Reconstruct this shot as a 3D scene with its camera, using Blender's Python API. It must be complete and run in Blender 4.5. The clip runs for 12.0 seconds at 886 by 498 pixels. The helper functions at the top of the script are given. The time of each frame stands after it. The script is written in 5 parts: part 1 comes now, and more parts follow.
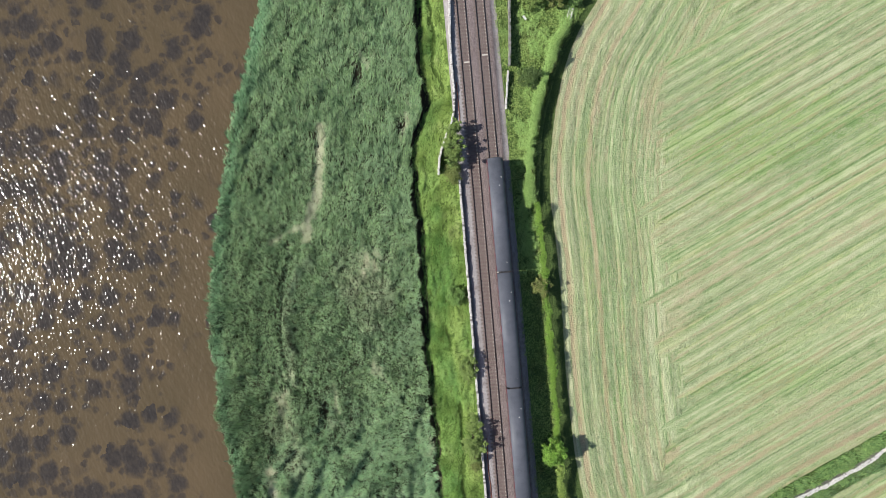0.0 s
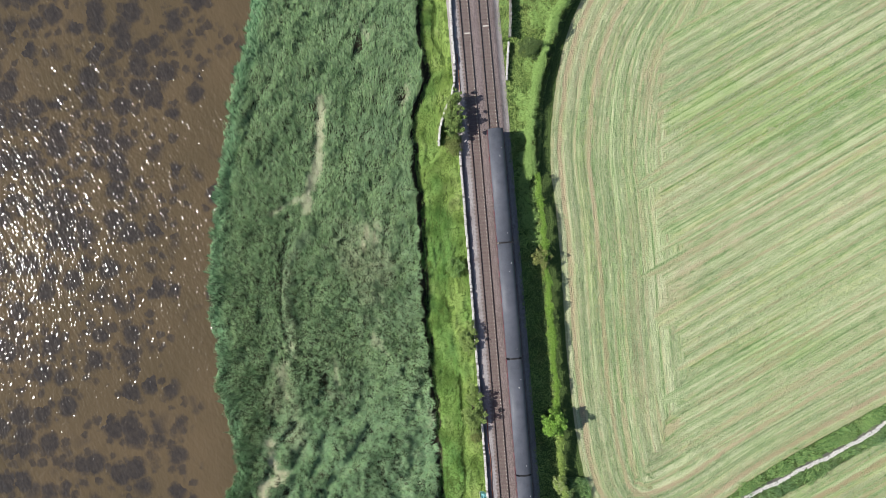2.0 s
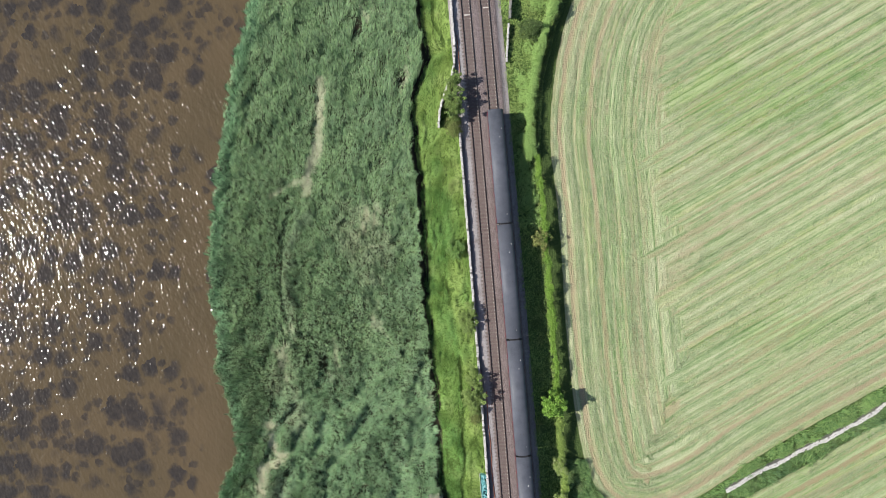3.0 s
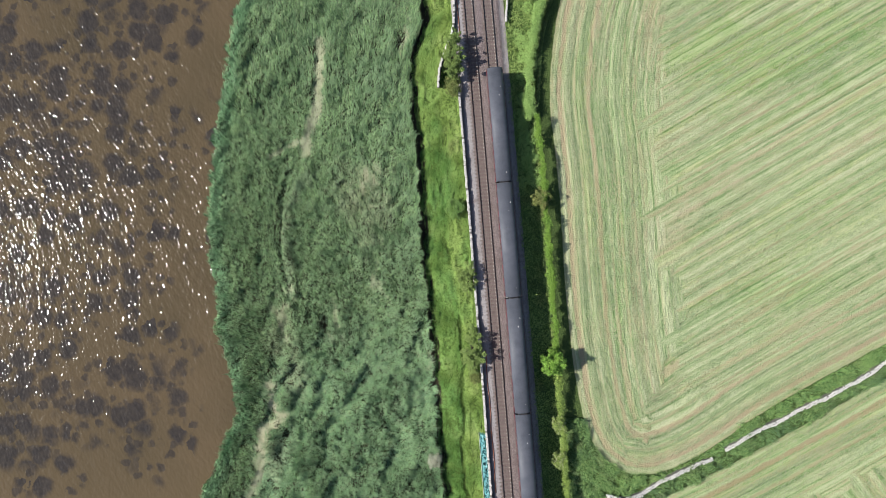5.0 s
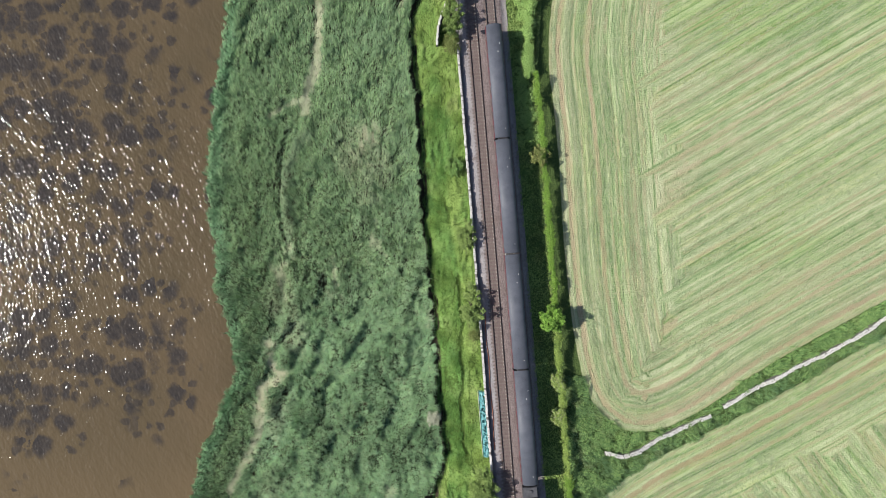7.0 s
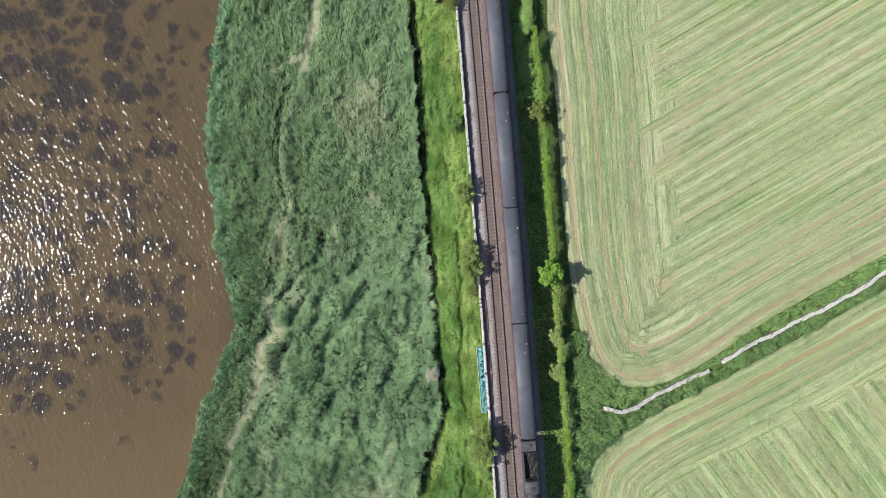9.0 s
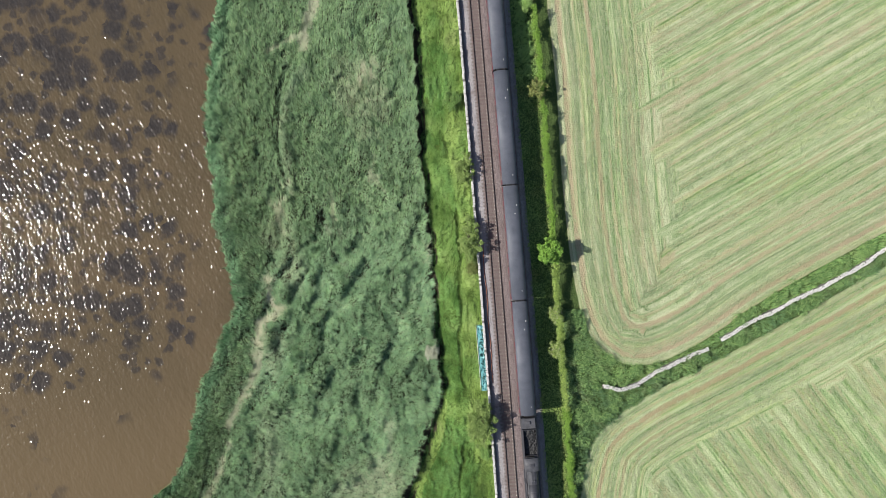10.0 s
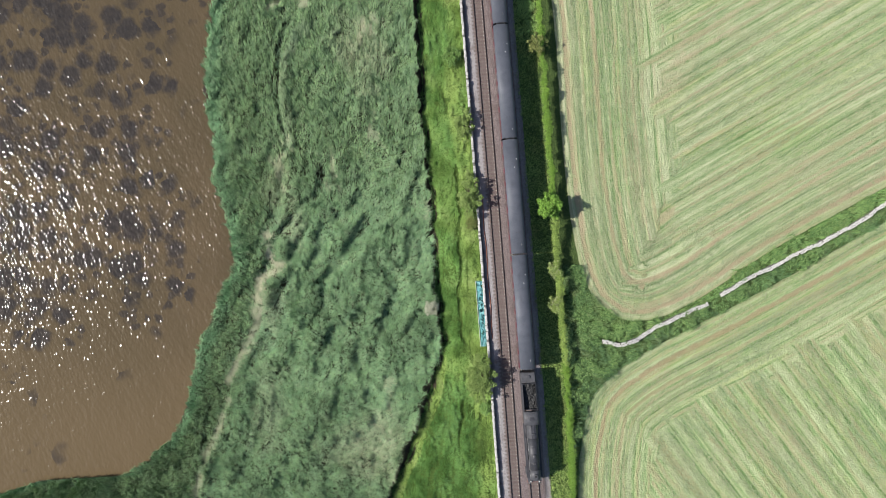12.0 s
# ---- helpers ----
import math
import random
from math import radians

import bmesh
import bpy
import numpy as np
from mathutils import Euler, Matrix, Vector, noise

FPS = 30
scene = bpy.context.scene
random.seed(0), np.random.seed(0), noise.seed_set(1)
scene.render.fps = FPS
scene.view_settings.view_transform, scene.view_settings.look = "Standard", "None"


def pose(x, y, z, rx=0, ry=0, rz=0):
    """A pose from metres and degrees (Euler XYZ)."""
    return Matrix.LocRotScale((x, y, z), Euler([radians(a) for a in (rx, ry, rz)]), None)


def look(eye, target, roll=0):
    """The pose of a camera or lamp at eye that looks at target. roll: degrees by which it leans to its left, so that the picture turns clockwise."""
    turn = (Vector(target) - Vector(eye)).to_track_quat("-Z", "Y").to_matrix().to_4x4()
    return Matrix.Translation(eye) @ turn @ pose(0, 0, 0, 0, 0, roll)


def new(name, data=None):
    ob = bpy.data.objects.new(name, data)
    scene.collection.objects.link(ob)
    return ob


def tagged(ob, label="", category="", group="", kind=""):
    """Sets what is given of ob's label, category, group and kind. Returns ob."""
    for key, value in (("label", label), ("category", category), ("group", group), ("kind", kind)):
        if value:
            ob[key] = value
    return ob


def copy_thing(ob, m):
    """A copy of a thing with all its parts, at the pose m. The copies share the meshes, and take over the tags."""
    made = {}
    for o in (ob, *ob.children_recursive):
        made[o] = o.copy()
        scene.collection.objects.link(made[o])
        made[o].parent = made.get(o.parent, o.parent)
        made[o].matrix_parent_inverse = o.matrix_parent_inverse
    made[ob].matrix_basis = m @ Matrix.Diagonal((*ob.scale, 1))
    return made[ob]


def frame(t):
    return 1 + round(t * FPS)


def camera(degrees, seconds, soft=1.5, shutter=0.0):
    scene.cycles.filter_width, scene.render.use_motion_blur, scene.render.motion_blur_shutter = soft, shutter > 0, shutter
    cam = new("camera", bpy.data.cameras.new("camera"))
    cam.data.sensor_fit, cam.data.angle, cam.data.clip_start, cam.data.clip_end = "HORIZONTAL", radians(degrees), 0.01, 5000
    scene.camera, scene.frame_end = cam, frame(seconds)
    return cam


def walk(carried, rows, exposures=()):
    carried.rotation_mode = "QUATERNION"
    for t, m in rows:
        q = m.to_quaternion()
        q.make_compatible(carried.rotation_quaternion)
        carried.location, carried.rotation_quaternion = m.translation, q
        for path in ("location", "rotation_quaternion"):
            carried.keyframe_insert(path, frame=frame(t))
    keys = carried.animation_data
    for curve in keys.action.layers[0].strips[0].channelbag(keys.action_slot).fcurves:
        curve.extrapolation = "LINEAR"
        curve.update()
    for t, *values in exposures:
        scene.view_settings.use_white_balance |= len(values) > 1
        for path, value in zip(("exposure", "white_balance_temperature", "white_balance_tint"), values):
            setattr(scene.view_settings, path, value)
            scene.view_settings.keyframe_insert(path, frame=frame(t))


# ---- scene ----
cam = camera(73.7, 12.0, soft=0.85)
PATH = [
    (0, 1.508, -2.045, 104.972, 1.1424, 0.7176, -0.0656),
    (0.5, 1.583, -2.859, 104.901, 1.0755, 0.7771, -0.0340),
    (1, 1.675, -3.970, 104.841, 1.0114, 0.8273, -0.0077),
    (1.5, 1.738, -5.176, 104.792, 0.9502, 0.8689, 0.0137),
    (2, 1.819, -6.594, 104.753, 0.8921, 0.9025, 0.0306),
    (2.5, 1.877, -8.018, 104.722, 0.8369, 0.9288, 0.0435),
    (3, 1.931, -9.616, 104.700, 0.7849, 0.9483, 0.0527),
    (5, 2.081, -16.371, 104.676, 0.6090, 0.9720, 0.0610),
    (5.5, 2.114, -18.109, 104.683, 0.5734, 0.9675, 0.0580),
    (6, 2.139, -19.952, 104.693, 0.5411, 0.9601, 0.0538),
    (6.5, 2.148, -21.676, 104.706, 0.5124, 0.9504, 0.0487),
    (7, 2.215, -23.555, 104.720, 0.4872, 0.9391, 0.0433),
    (9, 2.367, -31.217, 104.781, 0.4231, 0.8905, 0.0253),
    (9.5, 2.422, -33.088, 104.793, 0.4165, 0.8807, 0.0238),
    (10, 2.427, -35.081, 104.803, 0.4138, 0.8731, 0.0243),
    (10.5, 2.419, -36.945, 104.808, 0.4151, 0.8683, 0.0272),
    (11, 2.454, -38.983, 104.810, 0.4203, 0.8669, 0.0330),
    (11.5, 2.489, -40.891, 104.806, 0.4296, 0.8697, 0.0419),
    (12, 2.510, -42.957, 104.796, 0.4430, 0.8772, 0.0545),
]
walk(cam, [(t, pose(x, y, z, rx, ry, rz)) for t, x, y, z, rx, ry, rz in PATH])

# ---------------------------------------------------------------- world, sun
SUN_EL, SUN_AZ = 39.0, 183.0          # degrees; the sun stands over the river, a little to the south
world = bpy.data.worlds.new("sky")
scene.world = world
world.use_nodes = True
wn = world.node_tree
sky = wn.nodes.new("ShaderNodeTexSky")
sky.sky_type = "NISHITA"
sky.sun_disc = False
sky.sun_elevation = radians(SUN_EL)
sky.sun_rotation = radians(90.0 - SUN_AZ)
sky.air_density, sky.dust_density = 1.0, 1.0
wn.nodes["Background"].inputs["Strength"].default_value = 0.075
wn.links.new(sky.outputs[0], wn.nodes["Background"].inputs["Color"])
sun_data = bpy.data.lights.new("sun", "SUN")
sun_data.energy, sun_data.angle, sun_data.color = 4.5, radians(0.53), (1.0, 0.955, 0.89)
sun = new("sun", sun_data)
sun_dir = Vector((math.cos(radians(SUN_AZ)) * math.cos(radians(SUN_EL)), math.sin(radians(SUN_AZ)) * math.cos(radians(SUN_EL)), math.sin(radians(SUN_EL))))
sun.matrix_world = look(sun_dir * 300, (0, 0, 0))
scene.view_settings.exposure = 0.37

# ---------------------------------------------------------------- materials
def mat_base(name, rough=0.8, metal=0.0, spec=0.3):
    m = bpy.data.materials.new(name)
    m.use_nodes = True
    b = m.node_tree.nodes["Principled BSDF"]
    b.inputs["Roughness"].default_value = rough
    b.inputs["Metallic"].default_value = metal
    b.inputs["Specular IOR Level"].default_value = spec
    return m, m.node_tree, b


def node(nt, kind, **inputs):
    n = nt.nodes.new(kind)
    for k, v in inputs.items():
        n.inputs[k.replace("_", " ")].default_value = v
    return n


def ramp(nt, fac, stops):
    r = nt.nodes.new("ShaderNodeValToRGB")
    e = r.color_ramp.elements
    while len(e) < len(stops):
        e.new(0.5)
    for el, (p, c) in zip(e, stops):
        el.position, el.color = p, (*c, 1)
    nt.links.new(fac, r.inputs[0])
    return r.outputs[0]


def mix(nt, fac, a, b, kind="MIX"):
    n = nt.nodes.new("ShaderNodeMix")
    n.data_type, n.blend_type = "RGBA", kind
    for sock, v in ((n.inputs[0], fac), (n.inputs[6], a), (n.inputs[7], b)):
        if isinstance(v, (int, float)):
            sock.default_value = v
        elif isinstance(v, tuple):
            sock.default_value = (*v, 1)
        else:
            nt.links.new(v, sock)
    return n.outputs[2]


def calc(nt, op, a, b=0.0, c=0.0):
    n = nt.nodes.new("ShaderNodeMath")
    n.operation = op
    for sock, v in zip(n.inputs, (a, b, c)):
        if isinstance(v, (int, float)):
            sock.default_value = v
        else:
            nt.links.new(v, sock)
    return n.outputs[0]


def smooth(nt, v, lo, hi):
    n = nt.nodes.new("ShaderNodeMapRange")
    n.interpolation_type = "SMOOTHSTEP"
    n.inputs[1].default_value, n.inputs[2].default_value = lo, hi
    nt.links.new(v, n.inputs[0])
    return n.outputs[0]


def place(nt, scale=(1, 1, 1), rot=0.0):
    g = nt.nodes.new("ShaderNodeNewGeometry")
    m = nt.nodes.new("ShaderNodeMapping")
    m.inputs["Scale"].default_value = scale
    m.inputs["Rotation"].default_value = (0, 0, rot)
    nt.links.new(g.outputs["Position"], m.inputs[0])
    return m.outputs[0]


def slanted(nt, turn, scale):
    """Coordinates turned by some degrees first and stretched after."""
    return stretch(nt, place(nt, (1, 1, 1), radians(turn)), scale)


def attr(nt, name, out="Fac"):
    a = nt.nodes.new("ShaderNodeAttribute")
    a.attribute_name = name
    return a.outputs[out]


def stretch(nt, vec, scale):
    m = nt.nodes.new("ShaderNodeMapping")
    m.inputs["Scale"].default_value = scale
    nt.links.new(vec, m.inputs[0])
    return m.outputs[0]


def noise_tex(nt, vec, scale, detail=4.0, rough=0.55, dist=0.0):
    n = node(nt, "ShaderNodeTexNoise", Scale=scale, Detail=detail, Roughness=rough, Distortion=dist)
    nt.links.new(vec, n.inputs["Vector"])
    return n.outputs["Fac"]


def bump(nt, b, height, strength, distance):
    n = node(nt, "ShaderNodeBump", Strength=strength, Distance=distance)
    nt.links.new(height, n.inputs["Height"])
    nt.links.new(n.outputs[0], b.inputs["Normal"])


def plain(name, dark, light, rough=0.7, metal=0.0, scale=3.0, bump_d=0.01, spec=0.3):
    """A surface whose tone wanders between two colours, at two scales."""
    m, nt, b = mat_base(name, rough, metal, spec)
    v = place(nt)
    f = calc(nt, "ADD", calc(nt, "MULTIPLY", noise_tex(nt, v, scale, 5), 0.6), calc(nt, "MULTIPLY", noise_tex(nt, v, scale * 9, 3), 0.4))
    nt.links.new(ramp(nt, f, [(0.32, dark), (0.68, light)]), b.inputs["Base Color"])
    if bump_d:
        bump(nt, b, noise_tex(nt, v, scale * 12, 3), 0.6, bump_d)
    return m


def foliage(name, dark, light, dry=(0.34, 0.28, 0.15), patch=0.12, rough=0.55, young=None, deep=None, pale=None, weights=(0.75, 0.65), span=(0.35, 1.05)):
    """Leaves and blades: tone by piece and by slow patches, with withered ones by the mesh's own 'dry' value."""
    m, nt, b = mat_base(name, rough, 0.0, 0.25)
    g = nt.nodes.new("ShaderNodeNewGeometry")
    v = place(nt)
    f = calc(nt, "ADD", calc(nt, "MULTIPLY", g.outputs["Random Per Island"], weights[0]), calc(nt, "MULTIPLY", noise_tex(nt, v, patch, 5, 0.6), weights[1]))
    col = ramp(nt, f, [(span[0], dark), (span[1], light)])
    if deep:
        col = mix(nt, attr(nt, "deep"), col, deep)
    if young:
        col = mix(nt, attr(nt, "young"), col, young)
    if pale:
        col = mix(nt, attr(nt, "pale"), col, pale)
    col = mix(nt, attr(nt, "dry"), col, dry)
    nt.links.new(col, b.inputs["Base Color"])
    return m


# reed deep and pale also carry shade of hollows and sheen of plumes
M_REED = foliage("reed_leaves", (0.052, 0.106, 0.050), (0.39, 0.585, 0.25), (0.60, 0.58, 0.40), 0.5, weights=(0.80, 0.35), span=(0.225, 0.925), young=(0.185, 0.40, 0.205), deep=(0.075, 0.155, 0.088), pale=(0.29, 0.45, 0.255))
M_MEADOW = foliage("meadow_grass", (0.062, 0.160, 0.032), (0.235, 0.435, 0.10), (0.50, 0.49, 0.25), 0.22, weights=(0.45, 0.65), span=(0.2, 0.9), young=(0.33, 0.46, 0.115), deep=(0.055, 0.145, 0.04))
M_HAY = foliage("cut_grass", (0.23, 0.31, 0.15), (0.40, 0.47, 0.27), (0.50, 0.45, 0.28), 0.3)
M_VERGE = foliage("verge_herbs", (0.09, 0.18, 0.042), (0.37, 0.50, 0.14), (0.28, 0.26, 0.10), 0.3)
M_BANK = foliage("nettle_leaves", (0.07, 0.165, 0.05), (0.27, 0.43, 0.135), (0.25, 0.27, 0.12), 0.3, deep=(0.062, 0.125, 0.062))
M_HEDGE = foliage("hedge_leaves", (0.085, 0.215, 0.022), (0.28, 0.47, 0.065), (0.30, 0.30, 0.15), 0.4, weights=(0.5, 0.65), span=(0.22, 0.92))
M_SCRUB = foliage("scrub_leaves", (0.15, 0.30, 0.07), (0.48, 0.70, 0.22), (0.48, 0.50, 0.22), 0.35, weights=(0.45, 0.65), span=(0.2, 0.9))
M_SPRING = foliage("spring_leaves", (0.075, 0.21, 0.02), (0.28, 0.50, 0.075), (0.40, 0.48, 0.15), 0.5)
M_THORN = foliage("thorn_leaves", (0.09, 0.165, 0.035), (0.30, 0.42, 0.12), (0.42, 0.44, 0.18), 0.6)
M_LIME = foliage("lime_leaves", (0.115, 0.21, 0.03), (0.36, 0.49, 0.10), (0.45, 0.46, 0.28), 0.4)
M_TREE = foliage("tree_leaves", (0.075, 0.155, 0.035), (0.25, 0.37, 0.10), (0.34, 0.32, 0.12), 0.5)
M_OLIVE = foliage("olive_leaves", (0.075, 0.125, 0.03), (0.23, 0.27, 0.08), (0.36, 0.34, 0.13), 0.5)
M_BRAMBLE = foliage("bramble_leaves", (0.03, 0.075, 0.02), (0.11, 0.19, 0.05), (0.25, 0.24, 0.12), 0.4)
M_BLOSSOM = foliage("blossom", (0.40, 0.42, 0.28), (0.62, 0.63, 0.48), (0.5, 0.5, 0.4), 0.5)
M_BARK = plain("bark", (0.05, 0.04, 0.03), (0.12, 0.10, 0.08), 0.9, scale=4)
M_STONE = plain("limestone", (0.42, 0.405, 0.385), (0.76, 0.745, 0.715), 0.9, scale=2.2, bump_d=0.02)
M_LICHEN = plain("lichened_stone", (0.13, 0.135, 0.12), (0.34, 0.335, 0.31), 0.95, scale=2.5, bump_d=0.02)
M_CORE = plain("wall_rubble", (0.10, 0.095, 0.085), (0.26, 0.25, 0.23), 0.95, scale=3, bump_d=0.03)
M_SLEEPER = plain("weathered_sleeper", (0.125, 0.10, 0.09), (0.215, 0.18, 0.16), 0.9, scale=2.0)
M_PALE = plain("pale_concrete", (0.5, 0.47, 0.42), (0.66, 0.62, 0.56), 0.85, scale=3)
M_RUST = plain("rusted_rail", (0.07, 0.042, 0.03), (0.15, 0.09, 0.062), 0.75, 0.1, scale=6)
M_RAILTOP = plain("worn_rail_head", (0.22, 0.20, 0.19), (0.34, 0.31, 0.29), 0.38, 0.8, scale=6, bump_d=0)
M_ROOF = plain("grey_roof_paint", (0.075, 0.083, 0.103), (0.122, 0.129, 0.156), 0.58, scale=0.7, bump_d=0.004)
M_MAROON = plain("maroon_paint", (0.095, 0.016, 0.026), (0.14, 0.028, 0.040), 0.3, scale=1.2, bump_d=0, spec=0.5)
M_BLACK = plain("black_engine_paint", (0.030, 0.030, 0.035), (0.068, 0.068, 0.078), 0.55, scale=1.5, bump_d=0.003, spec=0.5)
M_SOOT = plain("sooty_cab_roof", (0.055, 0.055, 0.062), (0.12, 0.12, 0.13), 0.55, scale=1.6, bump_d=0.003)
M_COAL = plain("coal", (0.010, 0.010, 0.011), (0.05, 0.05, 0.05), 0.55, scale=5, bump_d=0.05)
M_STEEL = plain("dull_steel", (0.20, 0.20, 0.20), (0.36, 0.36, 0.36), 0.4, 0.7, scale=4, bump_d=0)
M_RED = plain("red_buffer_beam", (0.30, 0.03, 0.02), (0.42, 0.05, 0.03), 0.5, scale=3, bump_d=0)
M_ORANGE = plain("orange_conduit", (0.20, 0.075, 0.045), (0.33, 0.125, 0.07), 0.6, scale=3, bump_d=0)
M_WHITE = plain("white_paint", (0.66, 0.66, 0.64), (0.82, 0.82, 0.80), 0.6, scale=3, bump_d=0)
M_TARP = plain("turquoise_sheet", (0.03, 0.22, 0.25), (0.24, 0.50, 0.50), 0.4, scale=2.5, bump_d=0.03, spec=0.5)
M_GLASS, _nt, _b = mat_base("window_glass", 0.05, 0.0, 0.5)
_b.inputs["Base Color"].default_value = (0.02, 0.025, 0.03, 1)


def ballast_material():
    m, nt, b = mat_base("ballast", 0.95)
    v = place(nt)
    vor = node(nt, "ShaderNodeTexVoronoi", Scale=11.0)
    nt.links.new(v, vor.inputs["Vector"])
    stone = ramp(nt, vor.outputs["Color"], [(0.2, (0.130, 0.101, 0.099)), (0.8, (0.298, 0.245, 0.240))])
    grey = ramp(nt, vor.outputs["Color"], [(0.2, (0.285, 0.265, 0.27)), (0.8, (0.43, 0.405, 0.405))])
    cess = calc(nt, "MULTIPLY", attr(nt, "cess"), smooth(nt, noise_tex(nt, v, 0.8, 5), 0.15, 0.5))
    col = mix(nt, cess, stone, grey)
    col = mix(nt, calc(nt, "MULTIPLY", smooth(nt, noise_tex(nt, v, 0.35, 5), 0.45, 0.75), 0.35), col, (0.12, 0.085, 0.07))
    col = mix(nt, calc(nt, "MULTIPLY", attr(nt, "grime"), 0.6), col, (0.135, 0.098, 0.088))
    nt.links.new(col, b.inputs["Base Color"])
    bump(nt, b, vor.outputs["Distance"], 1.0, 0.05)
    return m


ROWS_PER_M = 0.48
HAY = [(0.53, (0.175, 0.260, 0.108)), (0.60, (0.262, 0.360, 0.166)), (0.67, (0.350, 0.430, 0.216)), (0.77, (0.53, 0.56, 0.34))]


def ground_material():
    m, nt, b = mat_base("ground_cover", 0.95, 0.0, 0.2)
    v = place(nt)
    n1, n2 = noise_tex(nt, v, 0.5, 6), noise_tex(nt, v, 3.5, 4)
    mud = ramp(nt, n1, [(0.3, (0.03, 0.028, 0.018)), (0.7, (0.075, 0.062, 0.04))])
    marsh = ramp(nt, n2, [(0.3, (0.05, 0.10, 0.045)), (0.7, (0.15, 0.23, 0.10))])
    mud = mix(nt, attr(nt, "far_marsh"), mud, marsh)
    grass = ramp(nt, n2, [(0.3, (0.05, 0.10, 0.02)), (0.7, (0.12, 0.18, 0.04))])
    soil = ramp(nt, n2, [(0.3, (0.04, 0.075, 0.02)), (0.7, (0.10, 0.145, 0.045))])

    def hay(vec):
        """Mown grass in swaths: u across them, v along them."""
        broad = noise_tex(nt, stretch(nt, vec, (0.13, 0.010, 1)), 1.0, 2.0, 0.5)
        line = noise_tex(nt, stretch(nt, vec, (2.1, 0.022, 1)), 1.0, 3.0, 0.6, 0.1)
        tuft = noise_tex(nt, stretch(nt, vec, (6.5, 2.8, 1)), 1.0, 5.0, 0.75, 0.3)
        streak = noise_tex(nt, stretch(nt, vec, (2.0, 0.22, 1)), 1.0, 4.0, 0.65, 0.4)
        tone = calc(nt, "ADD", calc(nt, "MULTIPLY", calc(nt, "ADD", calc(nt, "MULTIPLY", calc(nt, "SUBTRACT", line, 0.5), 1.35), 0.5), 0.46), calc(nt, "MULTIPLY", broad, 0.22))
        tone = calc(nt, "ADD", tone, calc(nt, "MULTIPLY", calc(nt, "SUBTRACT", tuft, 0.09), 0.48))
        tone = calc(nt, "ADD", tone, calc(nt, "MULTIPLY", streak, 0.30))
        clod = noise_tex(nt, stretch(nt, vec, (1.7, 0.5, 1)), 1.0, 3.0, 0.6, 0.6)
        tone = calc(nt, "ADD", tone, calc(nt, "MULTIPLY", calc(nt, "SUBTRACT", clod, 0.5), 0.22))
        bare = calc(nt, "ADD", calc(nt, "MULTIPLY", noise_tex(nt, stretch(nt, vec, (0.55, 0.016, 1)), 1.0, 2.0, 0.5), 0.55), calc(nt, "ADD", calc(nt, "MULTIPLY", streak, 0.25), calc(nt, "MULTIPLY", tuft, 0.2)))
        bare = smooth(nt, bare, 0.525, 0.60)
        sep = nt.nodes.new("ShaderNodeSeparateXYZ")
        nt.links.new(vec, sep.inputs[0])
        row = calc(nt, "ADD", calc(nt, "MULTIPLY", sep.outputs[0], ROWS_PER_M), calc(nt, "MULTIPLY", noise_tex(nt, stretch(nt, vec, (0.2, 0.05, 1)), 1.0, 3.0), 0.55))
        row = calc(nt, "FRACT", row)

        def strip(at, out, inn):
            return smooth(nt, calc(nt, "ABSOLUTE", calc(nt, "SUBTRACT", row, at)), out, inn)
        some = calc(nt, "ADD", 0.2, calc(nt, "MULTIPLY", smooth(nt, noise_tex(nt, stretch(nt, vec, (0.16, 0.045, 1)), 1.0, 3.0), 0.36, 0.62), 0.8))
        furrow, ridge = calc(nt, "MULTIPLY", strip(0.12, 0.11, 0.02), some), calc(nt, "MULTIPLY", strip(0.72, 0.27, 0.06), some)
        # shade of the furrows and light on the ridges are put into the tone
        tone = calc(nt, "ADD", tone, calc(nt, "SUBTRACT", calc(nt, "MULTIPLY", ridge, calc(nt, "ADD", 0.035, calc(nt, "MULTIPLY", attr(nt, "second"), 0.085))), calc(nt, "MULTIPLY", furrow, calc(nt, "ADD", 0.10, calc(nt, "MULTIPLY", attr(nt, "second"), 0.07)))))
        col = ramp(nt, tone, HAY)
        fresh = smooth(nt, noise_tex(nt, stretch(nt, vec, (0.40, 0.012, 1)), 1.0, 2.0, 0.5, 0.2), 0.52, 0.68)
        col = mix(nt, calc(nt, "MULTIPLY", fresh, 0.40), col, mix(nt, 1.0, col, (1.06, 1.02, 0.70), "MULTIPLY"))
        rut = calc(nt, "MULTIPLY", strip(0.34, 0.20, 0.05), smooth(nt, noise_tex(nt, stretch(nt, vec, (0.25, 0.03, 1)), 1.0, 3.0, 0.6), 0.36, 0.54))
        bare = calc(nt, "MAXIMUM", bare, calc(nt, "MULTIPLY", rut, smooth(nt, streak, 0.30, 0.58)))
        return mix(nt, calc(nt, "MULTIPLY", bare, 0.68), col, (0.43, 0.352, 0.22)), calc(nt, "ADD", calc(nt, "ADD", tuft, streak), calc(nt, "MULTIPLY", clod, 0.8))

    c_head, h1 = hay(attr(nt, "swath_edge", "Vector"))
    c_in, h2 = hay(attr(nt, "swath_inner", "Vector"))
    wob = calc(nt, "ADD", attr(nt, "inner"), calc(nt, "MULTIPLY", calc(nt, "SUBTRACT", noise_tex(nt, v, 0.5, 5, 0.7), 0.5), 1.3))
    inner = smooth(nt, wob, 0.3, 0.7)
    field = mix(nt, inner, c_head, c_in)
    sep = nt.nodes.new("ShaderNodeSeparateXYZ")
